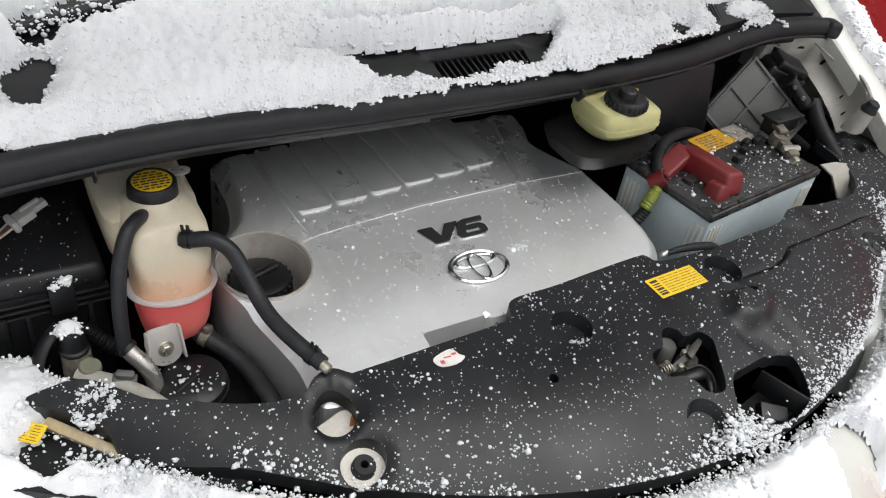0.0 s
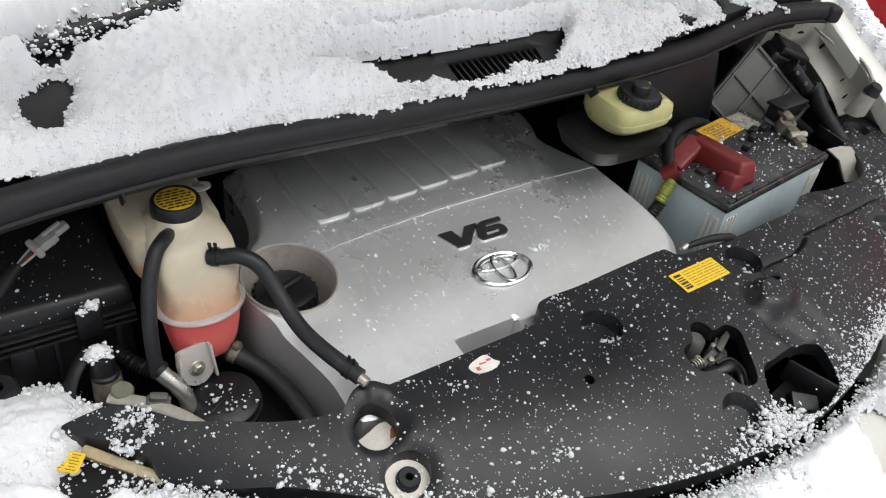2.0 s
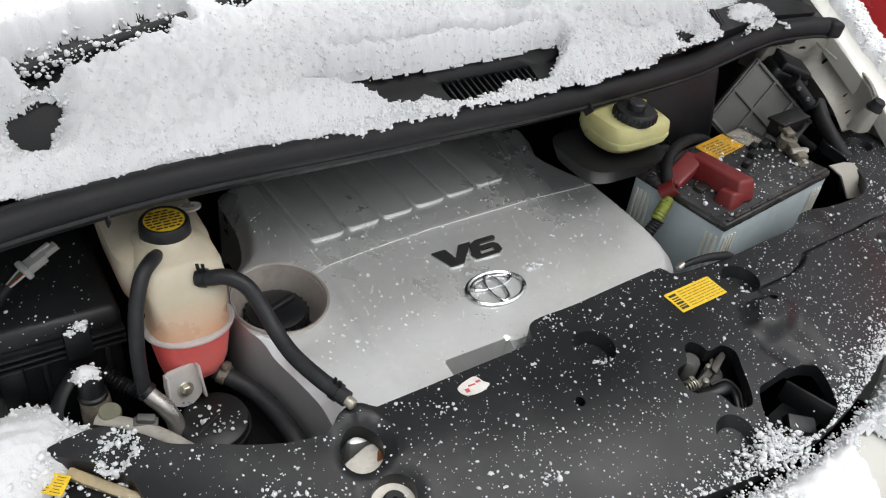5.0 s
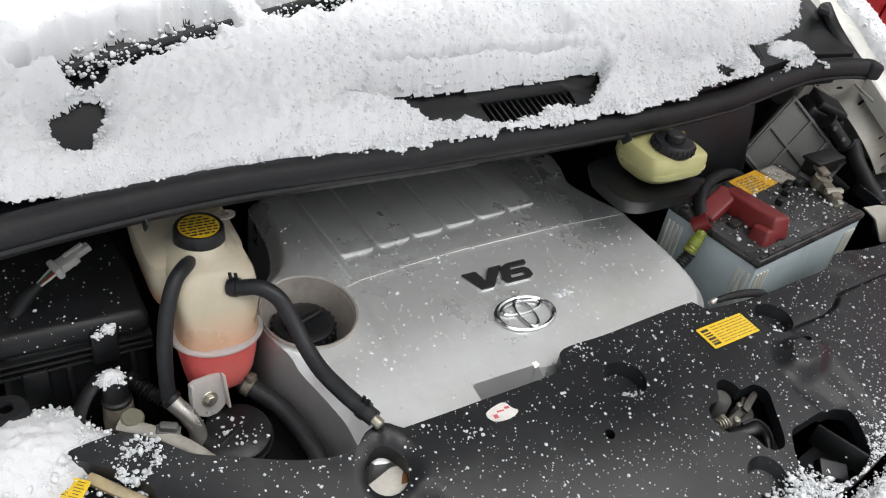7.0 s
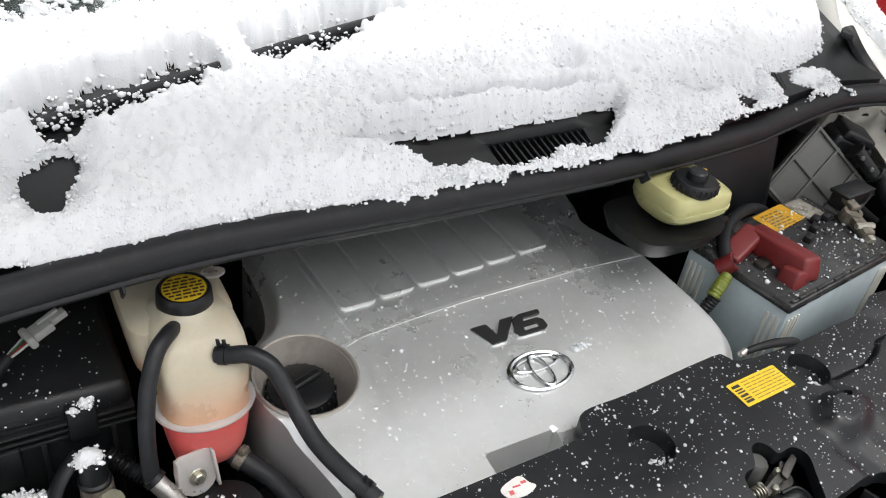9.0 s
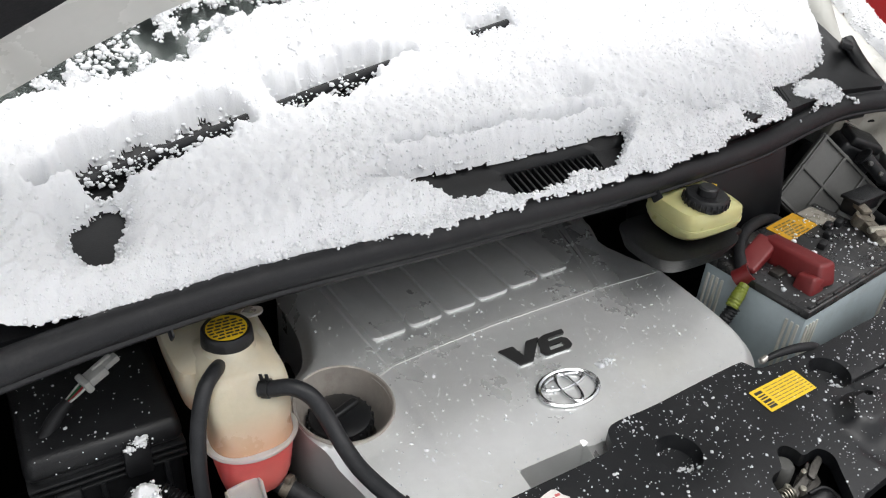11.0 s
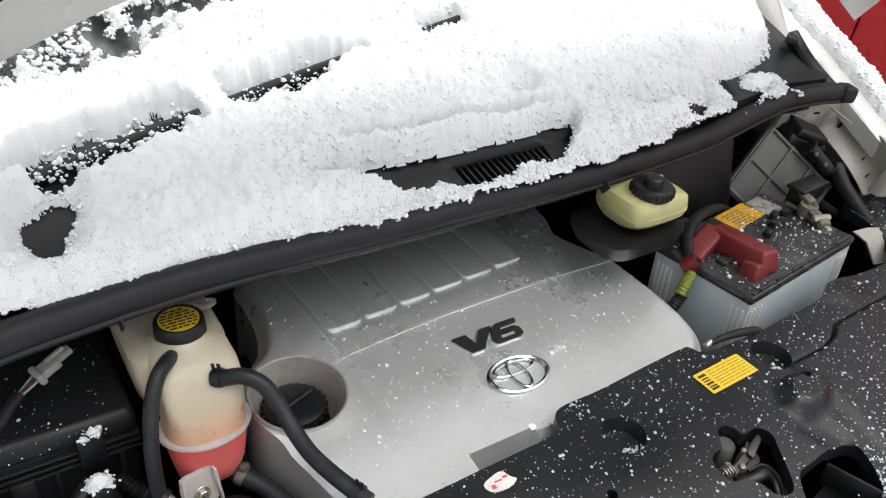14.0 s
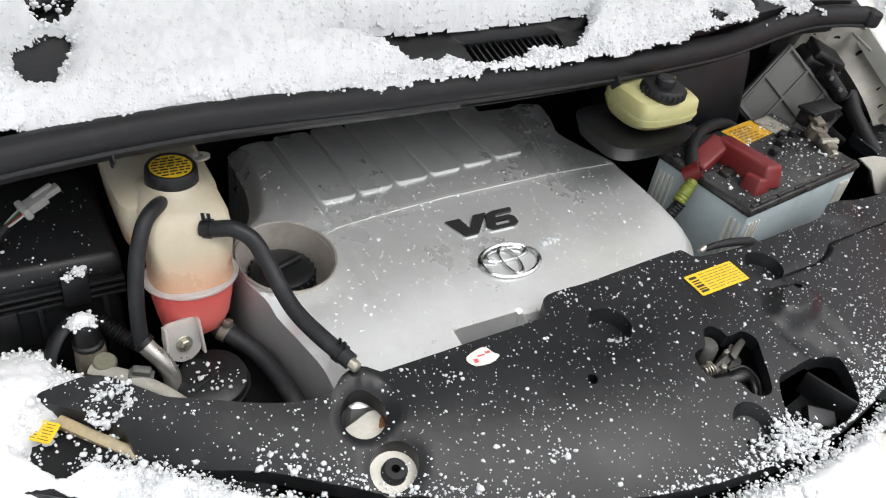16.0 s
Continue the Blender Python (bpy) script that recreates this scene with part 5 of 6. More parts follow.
# ---- cream inner wing, stop and corner pieces ----
wing = thing("inner_wing", (1.40, 0.78, 0.90), "grimy cream inner wing panel with holes and rust", "car body")
L = curve_points([(1.29, 0.875, 1.068), (1.345, 0.872, 1.046), (1.395, 0.872, 1.018), (1.408, 0.82, 0.985), (1.405, 0.775, 0.960), (1.385, 0.735, 0.945)], 6)
R = curve_points([(1.35, 0.895, 1.085), (1.405, 0.872, 1.078), (1.455, 0.855, 1.055), (1.452, 0.80, 1.035), (1.432, 0.75, 1.025), (1.405, 0.705, 1.010)], 6)
rows = [[tuple(a.lerp(c, t) + Vector((0.012, 0.0, -0.012)) * math.sin(math.pi * t)) for t in np.linspace(0, 1, 9)] for a, c in zip(L, R)]
part("panel", panel(rows, 0.003), INNER, wing)


part("cap_plate", box((0.030, 0.045, 0.004), Matrix.Translation((1.405, 0.838, 1.058)) @ pose(0, 0, 0, 20, 24, 20), 0.0015), INNER, wing)
part("rear_bracket", box((0.06, 0.02, 0.05), Matrix.Translation((1.318, 0.885, 1.055)) @ pose(0, 0, 0, 8, 10, -12), 0.004), INNER, wing)
# near-black disc stands in for the shade inside the bracket's opening
part("bracket_hole_shade", rod((1.312, 0.876, 1.058), (1.312, 0.8735, 1.058), 0.008), DARK, wing)
part("top_flange", tube([tuple(p + Vector((0.004, 0, 0.004))) for p in R[::4]], 0.006, 10, 6, flat=0.6), INNER, wing)
def wing_at(s, t):
    i = int(s * (len(L) - 1))
    return L[i].lerp(R[i], t) + Vector((0.012, 0.0, -0.012)) * math.sin(math.pi * t)


# flat near-black discs paint the shade of punched holes on the panel
for s, t, r in ((0.18, 0.5, 0.006), (0.45, 0.62, 0.009), (0.72, 0.5, 0.006), (0.86, 0.35, 0.007), (0.93, 0.7, 0.004)):
    p = wing_at(s, t)
    nrm = (L[10] - R[10]).cross(L[12] - L[8]).normalized()
    nrm = nrm if nrm.dot(Vector((-0.7, -0.5, 0.4))) > 0 else -nrm
    part("hole", lathe([(0, 0.0), (r, 0.0), (r, -0.001)], aim(p + nrm * 0.0035, p + nrm), 16, 1.5, 0.8), DARK, wing, "near-black disc for the shade in a punched hole")
p = wing_at(0.66, 0.85)
part("rust_patch", lathe([(0, 0.0), (0.010, 0.0), (0.010, -0.001)], aim(p + nrm * 0.0032, p + nrm), 12, 0.8, 1.3), RUST, wing, "rust patch")
stop = thing("bonnet_rubber_stop", (1.37, 0.70, 0.97), "black rubber bonnet stop on a cream bracket", "rubber stop")
part("bracket", loft([squircle(1.382, 0.710, 0.968, 0.020, 0.017, 3), squircle(1.382, 0.706, 0.985, 0.019, 0.015, 3), squircle(1.384, 0.700, 1.012, 0.015, 0.013, 2.6)]), INNER, stop)
part("stop", lathe([(0, 0.016), (0.007, 0.016), (0.011, 0.013), (0.0125, 0.004), (0.015, 0.0), (0.015, -0.004), (0, -0.004)], Matrix.Translation((1.384, 0.698, 1.016)) @ pose(0, 0, 0, 14, 6, 0), 28), RUBBER, stop)
ch = thing("corner_hose", (1.33, 0.66, 0.86), "black loom sleeve bent round the bay corner", "hose")
part("sleeve", tube([(1.36, 0.79, 0.985), (1.345, 0.755, 0.965), (1.338, 0.715, 0.945), (1.330, 0.675, 0.925), (1.305, 0.640, 0.895)], 0.013), RUBBER, ch)
cw = thing("corner_bracket", (1.29, 0.64, 0.86), "cream metal bracket at the end of the battery", "bracket")
part("plate", panel([[(1.245, 0.660, 0.950), (1.275, 0.655, 0.952), (1.300, 0.650, 0.948)], [(1.262, 0.640, 0.935), (1.292, 0.630, 0.935), (1.312, 0.628, 0.93)], [(1.272, 0.618, 0.90), (1.30, 0.612, 0.90), (1.318, 0.61, 0.90)]], 0.004), INNER, cw)
ws_h = thing("wire_by_shield", (0.84, 0.565, 0.925), "black cable tip lying along the shield edge", "cable")
part("sleeve", tube([(0.800, 0.570, 0.944), (0.820, 0.569, 0.946), (0.850, 0.566, 0.946), (0.880, 0.562, 0.942), (0.90, 0.566, 0.93)], [0.004, 0.005, 0.006, 0.006, 0.006], 14, 8), RUBBER, ws_h)
part("tip", rod((0.803, 0.572, 0.945), (0.790, 0.570, 0.942), 0.0045), STEEL, ws_h)

part("screw", lathe([(0, 0.003), (0.006, 0.003), (0.008, 0.001), (0.013, 0.0), (0.013, -0.002)], on_shield(1.180, 0.482, 0, 0.002), 20), BLACK2, shield)

# left headlamp seen from above with its yellowed edge
hl = thing("headlamp", (-0.03, 0.64, 0.70), "headlamp top with yellowed edge, half under snow", "headlamp", "headlamps")
part("housing", box((0.20, 0.16, 0.14), Matrix.Translation((-0.085, 0.715, 0.80)) @ pose(0, 0, 0, 4, 0, -36), 0.03, 4), LENS, hl)
part("edge", box((0.092, 0.012, 0.026), Matrix.Translation((0.036, 0.611, 0.872)) @ pose(0, 0, 0, 20, 6, -47), 0.003), AMBER, hl, "yellowed plastic edge")
ls = part("label", prism(round_loop([(-0.022, -0.011), (0.022, -0.011), (0.022, 0.011), (-0.022, 0.011)], 0.002), 0, 0.0006, Matrix.Translation((-0.018, 0.637, 0.886)) @ pose(0, 0, 0, 14, -4, -42)), YELLOW, hl, "yellow printed label")
bars = None
for r in range(6):
    for c in range(3):
        bars = box((0.007 + 0.002 * ((r + c) % 3), 0.0006, 0.0003), Matrix.Translation((-0.018, 0.637, 0.886)) @ pose(0, 0, 0, 14, -4, -42) @ Matrix.Translation((-0.0135 + 0.0135 * c, -0.008 + 0.0032 * r, 0.0011)), 0, bm=bars)
part("print", bars, INK, ls)
part("top_plate", box((0.10, 0.05, 0.006), Matrix.Translation((-0.022, 0.640, 0.866)) @ pose(0, 0, 0, 14, -4, -32), 0.002), BLACK2, hl)
part("inner_tray", sheet(smooth_loop([(-0.075, 0.675), (0.0, 0.668), (0.09, 0.570), (0.17, 0.492), (0.12, 0.478), (0.0, 0.555), (-0.075, 0.605)], 4), [], 0.02, lambda x, y: 0.874 + 0.004 * fbm(x, y, 0.05, 2, 3), 0.02), BLACK2, hl, "black wet plastic tray")
part("rear_flange", tube([(0.045, 0.698, 0.886), (0.075, 0.676, 0.885), (0.104, 0.648, 0.880), (0.130, 0.620, 0.866)], 0.008, 10, 8, flat=0.5), INNER, hl, "cream rear flange")
part("vent_plug", lathe([(0.007, 0.018), (0.008, 0.022), (0.018, 0.022), (0.021, 0.018), (0.022, 0.0), (0.024, -0.03)], Matrix.Translation((-0.055, 0.738, 0.890)), 28), RUBBER, hl, "round black rubber vent plug")
hr = thing("headlamp", (1.16, 0.45, 0.70), "clear headlamp top, wet and snowy", "headlamp", "headlamps")
part("housing", box((0.30, 0.15, 0.14), Matrix.Translation((1.20, 0.430, 0.795)) @ pose(0, 0, 0, 4, 0, 34), 0.03, 4), LENS, hr)

# ---- red car beside ----
rcar = thing("red_car", (3.05, 1.6, 0.03), "red car parked alongside on the snow", "car")
sec = [(2.22, 0.30), (2.17, 0.55), (2.19, 0.90), (2.24, 1.22), (2.36, 1.30), (2.5, 1.33), (3.6, 1.33), (3.74, 1.30), (3.86, 1.22), (3.91, 0.9), (3.93, 0.55), (3.88, 0.30)]
ys = ((-0.7, 0.80), (-0.6, 0.93), (-0.3, 0.985), (0.4, 1.0), (1.322, 1.0))
part("front_body", loft([[(3.05 + (x - 3.05) * s, y, z if z < 0.9 else 0.9 + (z - 0.9) * s) for x, z in sec] for y, s in ys]), RED_PAINT, rcar)
part("door", loft([[(x, y, z) for x, z in sec] for y in (1.330, 1.9, 2.44)]), RED_PAINT, rcar)
part("rear_body", loft([[(3.05 + (x - 3.05) * s, y, z) for x, z in sec] for y, s in ((2.448, 1), (3.2, 0.99), (3.6, 0.93))]), RED_PAINT, rcar)
part("cabin", loft([[(3.05 + (x - 3.05) * s, y, z) for x, y in ((2.36, 0.6), (3.74, 0.6), (3.74, 3.2), (2.36, 3.2))] for z, s in ((1.31, 1.0), (1.52, 0.95), (1.72, 0.84))]), BLACK2, rcar, "dark glazed cabin")
for x in (2.27, 3.83):
    for y in (0.05, 2.7):
        part("wheel", lathe([(0, -0.09), (0.27, -0.10), (0.31, -0.07), (0.315, 0), (0.31, 0.07), (0.27, 0.10), (0, 0.09)], Matrix.Translation((x, y, 0.335)) @ pose(0, 0, 0, 0, 90, 0), 36), RUBBER, rcar)

# ---- snow ----
def snow_field(name, x0, x1, y0, y1, d, base, thick, label, jitter=0.25, floor=0.012):
    """A sheet of lying snow over base(x, y), thick(x, y) deep and gone where that is below nothing."""
    X, Y = np.meshgrid(np.arange(x0, x1, d), np.arange(y0, y1, d))
    rs = np.random.RandomState(7)
    X, Y = X + rs.uniform(-jitter, jitter, X.shape) * d, Y + rs.uniform(-jitter, jitter, Y.shape) * d
    T = np.maximum(thick(X, Y), -floor)
    for _ in range(2):
        P = np.pad(T, 1, mode="edge")
        T = (4 * P[1:-1, 1:-1] + 2 * (P[:-2, 1:-1] + P[2:, 1:-1] + P[1:-1, :-2] + P[1:-1, 2:]) + P[:-2, :-2] + P[:-2, 2:] + P[2:, :-2] + P[2:, 2:]) / 16
    fine = 0.0019 * fbm(X, Y, 0.011, 3, 88, 0.7) + 0.0013 * (lattice(X / 0.0055, Y / 0.0055, 89) * 2 - 1) + rs.uniform(-0.0007, 0.0007, T.shape)
    T = T + fine * np.clip(T / 0.004, 0.2, 1.4)
    Z = base(X, Y) + np.maximum(T, -0.002)
    ok = T > 0
    idx = np.arange(X.size).reshape(X.shape)
    q = np.stack([idx[:-1, :-1], idx[:-1, 1:], idx[1:, 1:], idx[1:, :-1]], -1)
    keep = (ok[:-1, :-1].astype(int) + ok[:-1, 1:] + ok[1:, 1:] + ok[1:, :-1]) >= 2
    raw(name, np.stack([X, Y, Z], -1).reshape(-1, 3).tolist(), q[keep].tolist(), SNOW, label, "snow", "stuff")
    return X, Y, Z, T


def hole(X, Y, loop, soft=0.012):
    d = edge_dist(X, Y, loop)
    return np.where(inside(X, Y, loop), d, -d)


H_LEFT = smooth_loop([(0.038, 0.872), (0.061, 0.886), (0.094, 0.892), (0.092, 0.868), (0.074, 0.850), (0.068, 0.828), (0.052, 0.822), (0.043, 0.840)], 4)
H_GRILLE = smooth_loop([(0.350, 0.842), (0.397, 0.852), (0.431, 0.857), (0.533, 0.854), (0.663, 0.856), (0.756, 0.862), (0.732, 0.828), (0.694, 0.804), (0.645, 0.803), (0.583, 0.797), (0.501, 0.799), (0.463, 0.802), (0.420, 0.814), (0.385, 0.832)], 4)
H_RIGHT = smooth_loop([(1.055, 0.862), (1.085, 0.833), (1.135, 0.840), (1.175, 0.862), (1.22, 0.885), (1.26, 0.855), (1.32, 0.845), (1.42, 0.86), (1.44, 1.2), (1.345, 1.02), (1.285, 0.945), (1.20, 0.915), (1.12, 0.905)], 4)
H_SPOT = [circle(0.99, 0.835, 0.020, 0.010), circle(0.90, 0.862, 0.030, 0.004), circle(0.71, 0.925, 0.016, 0.006), circle(0.965, 0.862, 0.012, 0.005)]


def groove(X, Y):
    """Distance across the wiper line, and how far along it."""
    a, c = np.array([0.02, 0.922]), np.array([0.74, 1.075])
    d = (c - a) / np.linalg.norm(c - a)
    s = (X - a[0]) * d[0] + (Y - a[1]) * d[1]
    return (Y - a[1]) * d[0] - (X - a[0]) * d[1], s


def snow_thick(X, Y):
    n1, n2, n3, n4 = fbm(X, Y, 0.16, 3, 1), fbm(X, Y, 0.035, 3, 2), fbm(X, Y, 0.012, 3, 4), lattice(X / 0.005, Y / 0.005, 6) * 2 - 1
    t = 0.036 + 0.009 * n1 + 0.0042 * n2 + 0.0030 * n3 + 0.0013 * n4
    front_y = np.interp(X, [-0.16, 0.05, 0.2, 0.45, 0.75, 0.98, 1.08, 1.17, 1.3], [0.733, 0.758, 0.774, 0.776, 0.782, 0.809, 0.831, 0.848, 0.858]) + 0.006 * n2 + 0.004 * n3
    t = t * (0.15 + 0.85 * step_in(Y - front_y, 0.030)) - 0.02 * (Y < front_y)
    lip = step_in(0.165 - np.abs(X - 0.585), 0.03) * step_in(0.806 - Y, 0.01)
    t = np.where(t > 0, t * (1 - 0.62 * lip), t)
    # crevice behind the grille
    t = np.where(np.abs(Y - 0.880 - 0.002 * n2) < 0.0045 * step_in(0.19 - np.abs(X - 0.565), 0.05) + 0.003 * n3 - 0.0012, -0.01, t)
    rag = 0.006 * n2 + 0.004 * n3
    for loop, depth in [(H_LEFT, 1), (H_GRILLE, 1), (H_RIGHT, 1)] + [(h, 1) for h in H_SPOT]:
        strip = loop is H_GRILLE
        d = hole(X, Y, loop) + (0.5 if strip else 1.0) * rag
        t = np.where(d > 0, -0.01, t * step_in(-d, 0.012 if strip else 0.030) ** (0.45 if strip else 0.7))
    across, along = groove(X, Y)
    lift = step_in(across - 0.012, 0.06) * step_in(0.80 - along, 0.2)
    t = t + lift * (0.006 + 0.008 * n1)
    width = np.interp(along, [0.02, 0.05, 0.20, 0.245, 0.25, 0.28, 0.285, 0.40, 0.50, 0.505, 0.60, 0.605, 0.68, 0.69], [0, 0.018, 0.017, 0.010, -0.02, -0.02, 0.010, 0.012, 0.004, -0.02, -0.02, 0.008, 0.008, -0.02])
    slit = np.abs(across) + 0.006 * n2 + 0.007 * n3 + 0.003 * n4 < 1.8 * width
    t = np.where(slit, -0.01, t)
    # thin broken cover on the glass
    thin = step_in(Y - 0.995 - 0.25 * X, 0.04) * step_in(0.52 - X, 0.12)
    t = np.where(thin > 0.05, t * (1 - thin) + thin * (-0.0035 + 0.013 * n2 + 0.005 * n1 + 0.017 * n3 + 0.004 * n4), t)
    side = X - np.minimum(1.30 + 0.55 * np.maximum(0, Y - 0.93), 1.365) + 0.012 * n2
    t = np.where(side > 0, -0.01, t * step_in(-side, 0.02) ** 0.5)
    return t


def deck_base(X, Y):
    return deck_z(Y) + 0.002 - 0.024 * step_in(X - 1.06, 0.06)


X, Y, Z, T = snow_field("lying_snow", -0.14, 1.62, 0.765, 1.75, 0.0027, deck_base, snow_thick, "loose fresh snow lying on the cowl and windscreen")
rs = np.random.RandomState(11)
edge = (T > -0.002) & (T < 0.014) & (Y < 1.4)
ei = np.flatnonzero(edge)
ei = ei[rs.choice(len(ei), min(11000, len(ei)), replace=False)]
pl = np.stack([X.ravel()[ei] + rs.normal(0, 0.002, len(ei)), Y.ravel()[ei] + rs.normal(0, 0.002, len(ei)), Z.ravel()[ei] + rs.uniform(-0.003, 0.002, len(ei))], 1)
grains("snow_crumbs", pl, np.minimum(rs.gamma(1.6, 0.0006, len(ei)) + 0.0006, 0.003), CRUMB, "snow crumbs along the broken edges", sub=1)
chance = (T > 0.003) * (Y < 1.5) * np.exp(-np.maximum(0, Y - 0.83) / 0.35) * (0.2 + np.clip(fbm(X, Y, 0.07, 3, 95) + 0.35, 0, 1)) * (1.4 - np.clip(T / 0.04, 0, 1))
full = rs.choice(T.size, 34000, p=(chance / chance.sum()).ravel())
size = np.minimum(rs.gamma(1.4, 0.00034, len(full)) + 0.0005, 0.0024)
pl = np.stack([X.ravel()[full] + rs.normal(0, 0.0015, len(full)), Y.ravel()[full] + rs.normal(0, 0.0015, len(full)), Z.ravel()[full] - 0.35 * size], 1)
grains("snow_lumps", pl, size, CRUMB, "clumps on the snow surface", sub=1, squash=0.85, seed=5)

# crumbs fallen on the wiper
gr = np.random.RandomState(92)
s_ = gr.uniform(0.03, 0.66, 900)
a_ = gr.normal(-0.004, 0.008, 900)
q = np.stack([0.02 + s_ * 0.978 - a_ * 0.208, 0.922 + s_ * 0.208 + a_ * 0.978, np.zeros(900)], 1)
q[:, 2] = deck_z(q[:, 1]) + gr.uniform(0.006, 0.022, 900)
grains("wiper_snow_crumbs", q, gr.gamma(1.8, 0.0006, 900) + 0.0007, CRUMB, "snow crumbs on the wiper blade", seed=19)

# broken crumbs left on the bare glass
gx_, gy_ = gr.uniform(-0.05, 0.50, 9000), gr.uniform(1.0, 1.45, 9000)
ok = (gy_ > 1.0 + 0.25 * gx_) & (fbm(gx_, gy_, 0.05, 3, 64) > -0.15)
q = np.stack([gx_, gy_, deck_z(gy_) + 0.003], 1)[ok]
grains("glass_snow_crumbs", q, np.minimum(gr.gamma(1.6, 0.0009, len(q)) + 0.0008, 0.005), CRUMB, "snow crumbs clinging to the windscreen glass", seed=23)

# snow on the bumper and lamp round the front of the bay
def rim_base(X, Y):
    return np.interp(front_line(X) - Y, [-0.03, 0.0, 0.02, 0.05, 0.09, 0.13, 0.16], [0.872, 0.868, 0.872, 0.866, 0.838, 0.772, 0.66])


def rim_thick(X, Y):
    n1, n2, n3 = fbm(X, Y, 0.09, 3, 21), fbm(X, Y, 0.03, 3, 22), fbm(X, Y, 0.010, 3, 23)
    d = front_line(X) - Y
    inner = 0.020 - 0.012 * np.exp(-((X - 0.75) / 0.12) ** 2) + 0.008 * n1 + 0.006 * n2
    t = (0.034 + 0.010 * n1 + 0.006 * n2 + 0.003 * n3) * step_in(d - inner, 0.02) ** 0.6 - 0.02 * (d < inner)
    t = t * step_in(0.125 - d, 0.03)
    bare = hole(X, Y, smooth_loop([(0.80, 0.265), (0.87, 0.285), (0.90, 0.24), (0.86, 0.18), (0.80, 0.2)], 4)) + 0.01 * n2
    left = hole(X, Y, smooth_loop([(-0.060, 0.662), (0.0, 0.662), (0.078, 0.575), (0.092, 0.552), (0.03, 0.570), (-0.040, 0.612)], 4)) + 0.008 * n2
    return np.where((bare > 0) | (left > 0), -0.01, t)


X, Y, Z, T = snow_field("bumper_snow", -0.20, 1.55, 0.10, 0.85, 0.0042, rim_base, rim_thick, "wet snow heaped on the bumper edge")
ei = np.flatnonzero((T > 0.0005) & (T < 0.030) & (front_line(X) - Y < 0.06))
ei = ei[rs.choice(len(ei), 12000)]
pl = np.stack([X.ravel()[ei] + rs.normal(0, 0.005, len(ei)), Y.ravel()[ei] + rs.normal(0.002, 0.005, len(ei)), Z.ravel()[ei] + rs.uniform(-0.002, 0.003, len(ei))], 1)
grains("bumper_snow_crumbs", pl, rs.gamma(1.3, 0.00042, len(ei)) + 0.0004, SNOW_WET, "wet snow crumbs along the shield edge", sub=1, seed=8)


def heap(name, cx, cy, rx, ry, h, base, label, seed):
    def th(X, Y):
        n1, n2 = fbm(X, Y, 0.05, 3, seed), fbm(X, Y, 0.014, 3, seed + 3)
        r = np.hypot((X - cx) / rx, (Y - cy) / ry) + 0.22 * n1 + 0.10 * n2
        return np.where(r < 1, h * np.maximum(0, 1 - r ** 2) ** 0.5 + 0.003 * n2, -0.01)
    X, Y, Z, T = snow_field(name, cx - rx * 1.3, cx + rx * 1.3, cy - ry * 1.3, cy + ry * 1.3, 0.003, base, th, label, floor=h * 0.25)
    e = np.flatnonzero((T > -0.001) & (T < h * 0.75))
    e = e[rs.choice(len(e), int(min(2600, 60 + 260000 * rx * ry)))]
    p = np.stack([X.ravel()[e] + rs.normal(0, 0.003, len(e)), Y.ravel()[e] + rs.normal(0, 0.003, len(e)), Z.ravel()[e]], 1)
    grains(name + "_crumbs", p, rs.gamma(1.6, 0.0005, len(e)) + 0.0004, CRUMB, "snow crumbs at the edge of the heap", sub=1, seed=seed)


heap("lamp_snow", -0.056, 0.676, 0.092, 0.064, 0.044, lambda X, Y: 0.872 + 0 * X, "wet snow heaped on the headlamp", 31)
heap("valve_snow", 0.047, 0.726, 0.0125, 0.0105, 0.009, lambda X, Y: 0.927 + 0 * X, "clump of snow on the valve", 37)
heap("latch_snow", 0.712, 0.300, 0.020, 0.008, 0.004, lambda X, Y: shield_z(X, Y) - 0.006, "melting snow by the shield opening", 43)
heap("cowl_end_snow", 1.200, 0.886, 0.044, 0.018, 0.010, lambda X, Y: deck_z(Y) - 0.023, "snow left on the cowl end", 47)
heap("clip_snow", 0.054, 0.767, 0.011, 0.005, 0.005, lambda X, Y: 0.962 + 0 * X, "bit of snow on the fuse box clip", 59)


def wing_base(X, Y):
    return 0.973 + 0.512 * (Y - 0.66) + 0.011 - 0.5 * np.maximum(0, X - 1.52)


def wing_thick(X, Y):
    n2 = fbm(X, Y, 0.03, 4, 61, 0.7)
    d = X - 1.478 - 0.01 * n2 + 0.06 * np.maximum(0, Y - 0.95)
    return np.where(d > 0, (0.020 + 0.007 * n2) * step_in(d, 0.012) ** 0.5, -0.01)


X, Y, Z, T = snow_field("wing_snow", 1.44, 1.56, 0.66, 1.24, 0.004, wing_base, wing_thick, "line of snow along the outer edge of the wing")
ei = np.flatnonzero(T > -0.001)
ei = ei[rs.choice(len(ei), 2500)]
grains("wing_snow_crumbs", np.stack([X.ravel()[ei], Y.ravel()[ei], Z.ravel()[ei]], 1), rs.gamma(1.6, 0.0006, len(ei)) + 0.0006, CRUMB, "snow crumbs on the wing edge", seed=18)

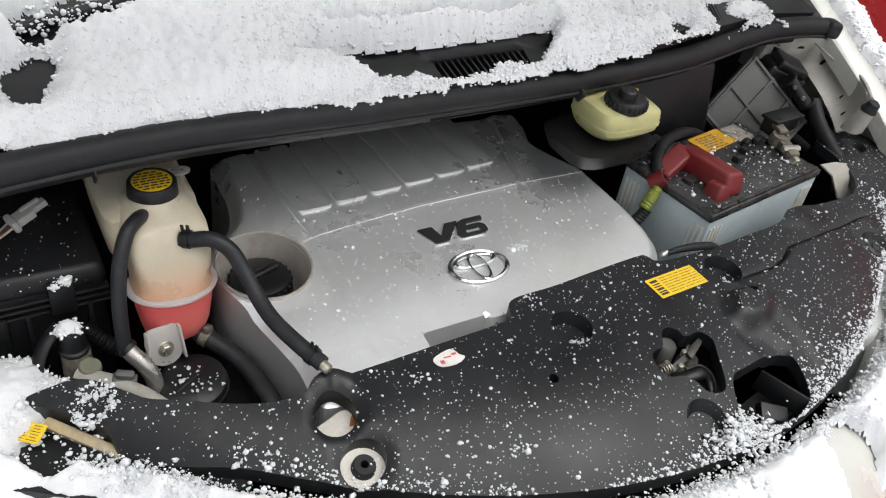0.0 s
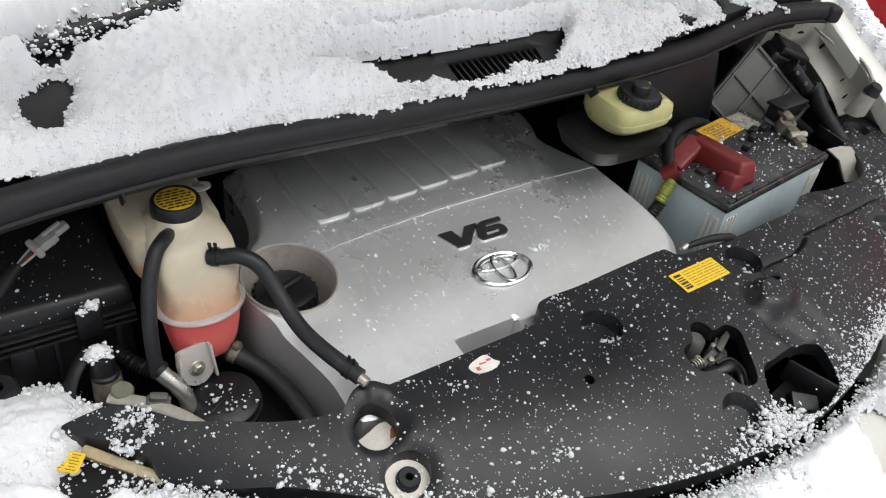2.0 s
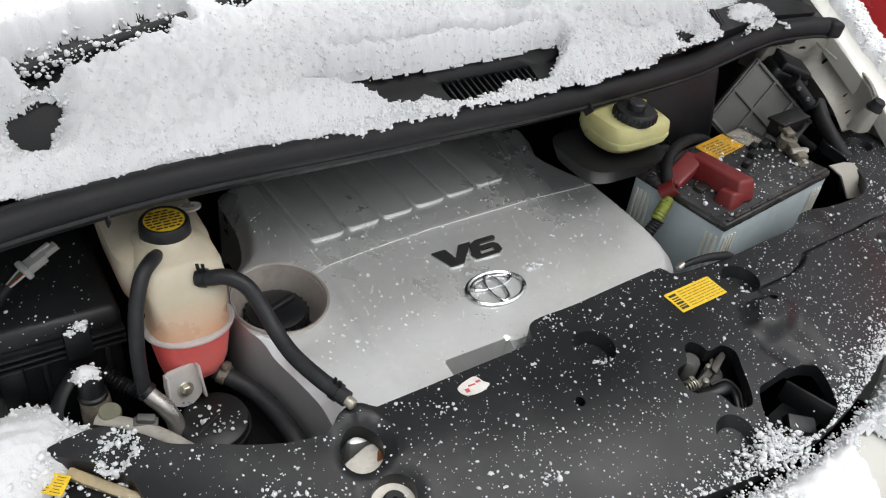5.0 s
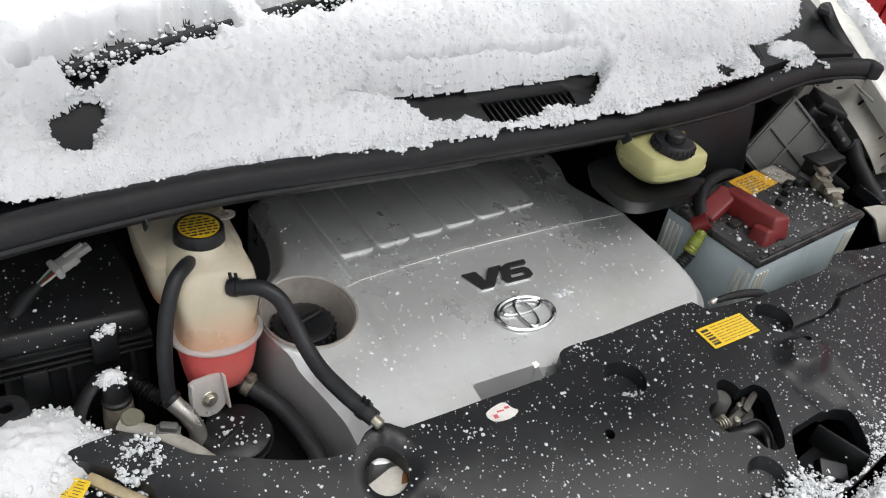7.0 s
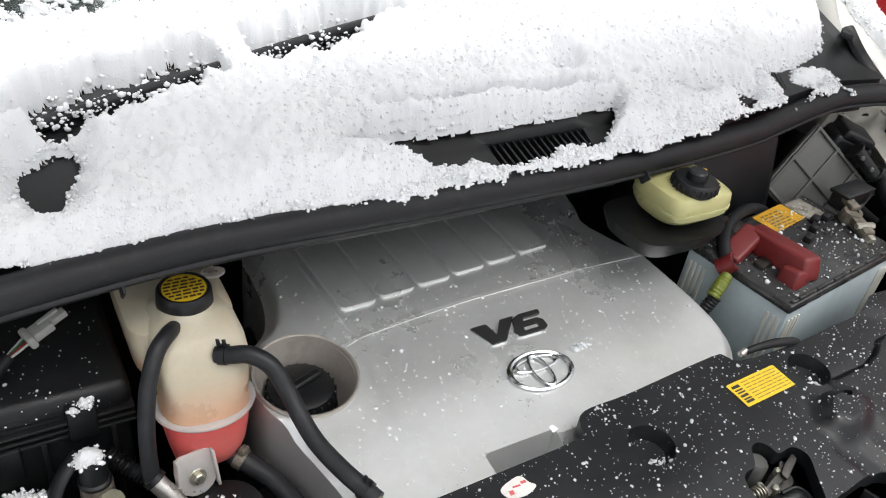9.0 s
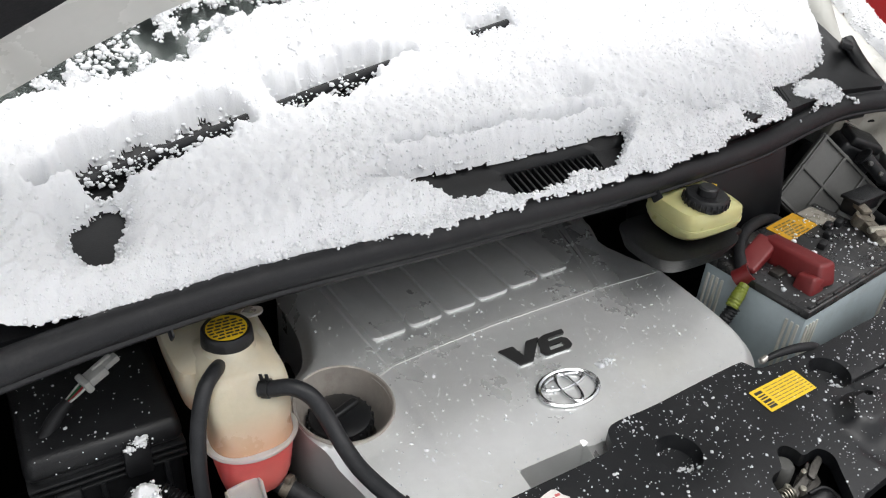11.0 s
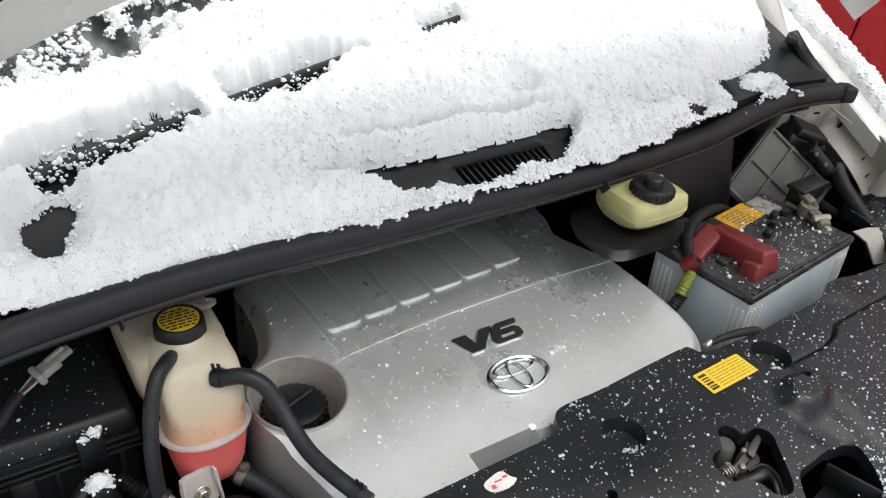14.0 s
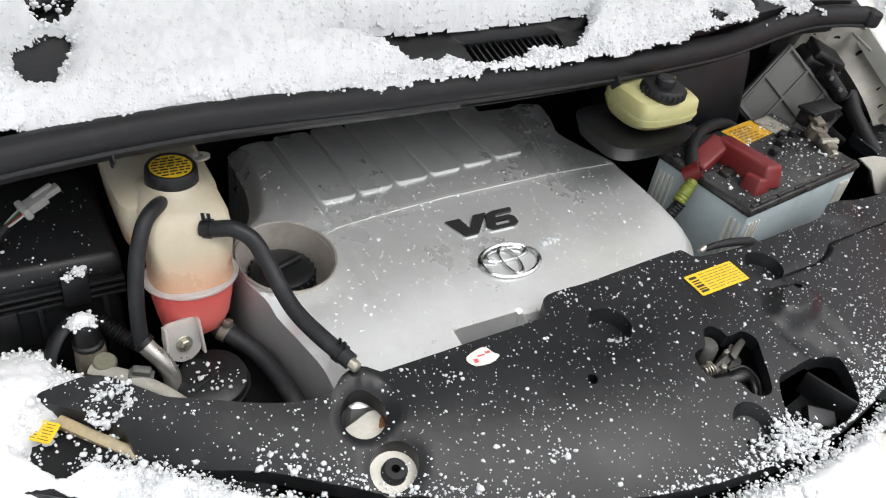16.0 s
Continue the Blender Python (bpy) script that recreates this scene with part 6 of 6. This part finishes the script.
# melting grains that spread from the bumper snow over the shield rim
gr = np.random.RandomState(91)
x = gr.uniform(0.16, 1.30, 11000)
d = gr.exponential(0.0065 + 0.006 * step_in(x - 0.55, 0.3), 11000) * (1 + 0.9 * fbm(x, x * 0, 0.12, 2, 77))
y = front_line(x) + d - 0.002
keep = (gr.uniform(0, 1, 11000) < 0.22 + 0.38 * step_in(x - 0.5, 0.3)) & inside(x, y, smooth_loop(rear + front + WING_FRONT, 2)) & ~inside(x, y, hole_lamp)
q = np.stack([x, y, shield_top(x, y) + 0.0005], 1)[keep]
grains("rim_snow_grains", q, gr.gamma(1.3, 0.00042, len(q)) + 0.0004, SNOW_WET, "melting snow grains along the shield rim", seed=16)
x, y = gr.normal(0.712, 0.030, 1100), gr.normal(0.308, 0.012, 1100)
q = np.stack([x, y, shield_top(x, y) + gr.uniform(0, 0.004, 1100)], 1)
q[inside(x, y, hole_lamp), 2] -= 0.022
grains("opening_snow_grains", q, gr.gamma(1.5, 0.0005, 1100) + 0.0004, SNOW_WET, "wet snow grains by the shield opening", seed=17)

# loose grains on the covers
def scatter(n, x0, x1, y0, y1, height, inside_of, seed, lo=0.0003, k=0.00034, big=0.0):
    r = np.random.RandomState(seed)
    x, y = r.uniform(x0, x1, n), r.uniform(y0, y1, n)
    ok = inside_of(x, y)
    x, y = x[ok], y[ok]
    return np.stack([x, y, height(x, y) + 0.0004], 1), lo + r.gamma(1.3, k, len(x))


def on_panel(x, y):
    ok = inside(x, y, outline_s)
    for h in (hole_latch, hole_lamp, hole_pin, hole_wh):
        ok &= ~inside(x, y, h)
    return ok


outline_s = smooth_loop(rear + front + WING_FRONT, 3)
p, s = scatter(9000, 0.0, 1.42, 0.28, 0.75, shield_top, on_panel, 71, 0.00022, 0.00030)
grains("snow_grains", p, s, SNOW_WET, "small snow grains scattered on the black shield", seed=9)
for cx, cy, n in ((0.586, 0.490, 40), (0.865, 0.506, 40), (0.557, 0.558, 14), (0.365, 0.505, 16), (0.430, 0.39, 30), (0.345, 0.545, 8)):
    r = np.random.RandomState(int(cx * 1000))
    q = np.stack([r.normal(cx, 0.009, n), r.normal(cy, 0.005, n)], 1)
    zz = shield_top(q[:, 0], q[:, 1])
    grains("snow_clump", np.stack([q[:, 0], q[:, 1], zz + 0.0006], 1), r.gamma(1.4, 0.00048, n) + 0.0004, SNOW_WET, "little clump of wet snow on the shield", seed=int(cx * 100))
r = np.random.RandomState(26)
a, k = r.uniform(0, math.tau, 260), r.normal(0.0185, 0.0035, 260)
q = np.stack([0.050 + k * np.cos(a), 0.626 + 0.85 * k * np.sin(a)], 1)
grains("snow_clump", np.stack([q[:, 0], q[:, 1], shield_top(q[:, 0], q[:, 1]) + 0.0008], 1), r.gamma(1.4, 0.0006, 260) + 0.0004, SNOW_WET, "ring of wet snow round a dimple in the shield", seed=27)
p, s = scatter(1300, 0.25, 0.84, 0.56, 0.95, cover_z, lambda x, y: inside(x, y, c_out) & ~inside(x, y, dish_hole) & (edge_dist(x, y, c_out) > 0.02), 73, 0.0003, 0.00034)
grains("snow_grains", p, s, SNOW_WET, "small snow grains on the silver cover", seed=10)
r = np.random.RandomState(5)
q = np.stack([r.normal(0.622, 0.008, 22), r.normal(0.675, 0.006, 22)], 1)
grains("snow_clump", np.stack([q[:, 0], q[:, 1], cover_z(q[:, 0], q[:, 1]) + 0.001], 1), r.gamma(1.6, 0.0007, 22) + 0.0006, SNOW_WET, "little clump of snow on the silver cover", seed=12)
q = np.array([BM @ Vector((a, c, BH + 0.0135)) for a, c in zip(r.uniform(0.01, BL - 0.01, 330), r.uniform(0.01, BW - 0.01, 330))])
grains("snow_grains", q, r.gamma(1.4, 0.0005, 330) + 0.0005, SNOW_WET, "snow grains on the battery top", seed=13)
q = np.stack([r.uniform(-0.04, 0.085, 160), r.uniform(0.55, 0.64, 160), np.full(160, 0.880)], 1)
q = q[q[:, 1] > 0.66 - 1.0 * (q[:, 0] + 0.06)]
grains("ice_crumbs", q, r.gamma(1.4, 0.0007, len(q)) + 0.0006, SNOW_WET, "melting ice crumbs beside the headlamp", seed=20)
q = np.stack([r.uniform(-0.05, 0.085, 110), r.uniform(0.745, 0.90, 110), np.full(110, 0.9745)], 1)
grains("snow_grains", q, r.gamma(1.2, 0.0003, 110) + 0.0003, SNOW_WET, "snow grains on the fuse box lid", seed=14)
q = np.stack([r.uniform(0.13, 0.19, 45), r.uniform(0.63, 0.685, 45), np.full(45, 0.8735)], 1)
grains("snow_grains", q, r.gamma(1.4, 0.0005, 45) + 0.0006, SNOW_WET, "snow grains on the round filler lid", seed=15)
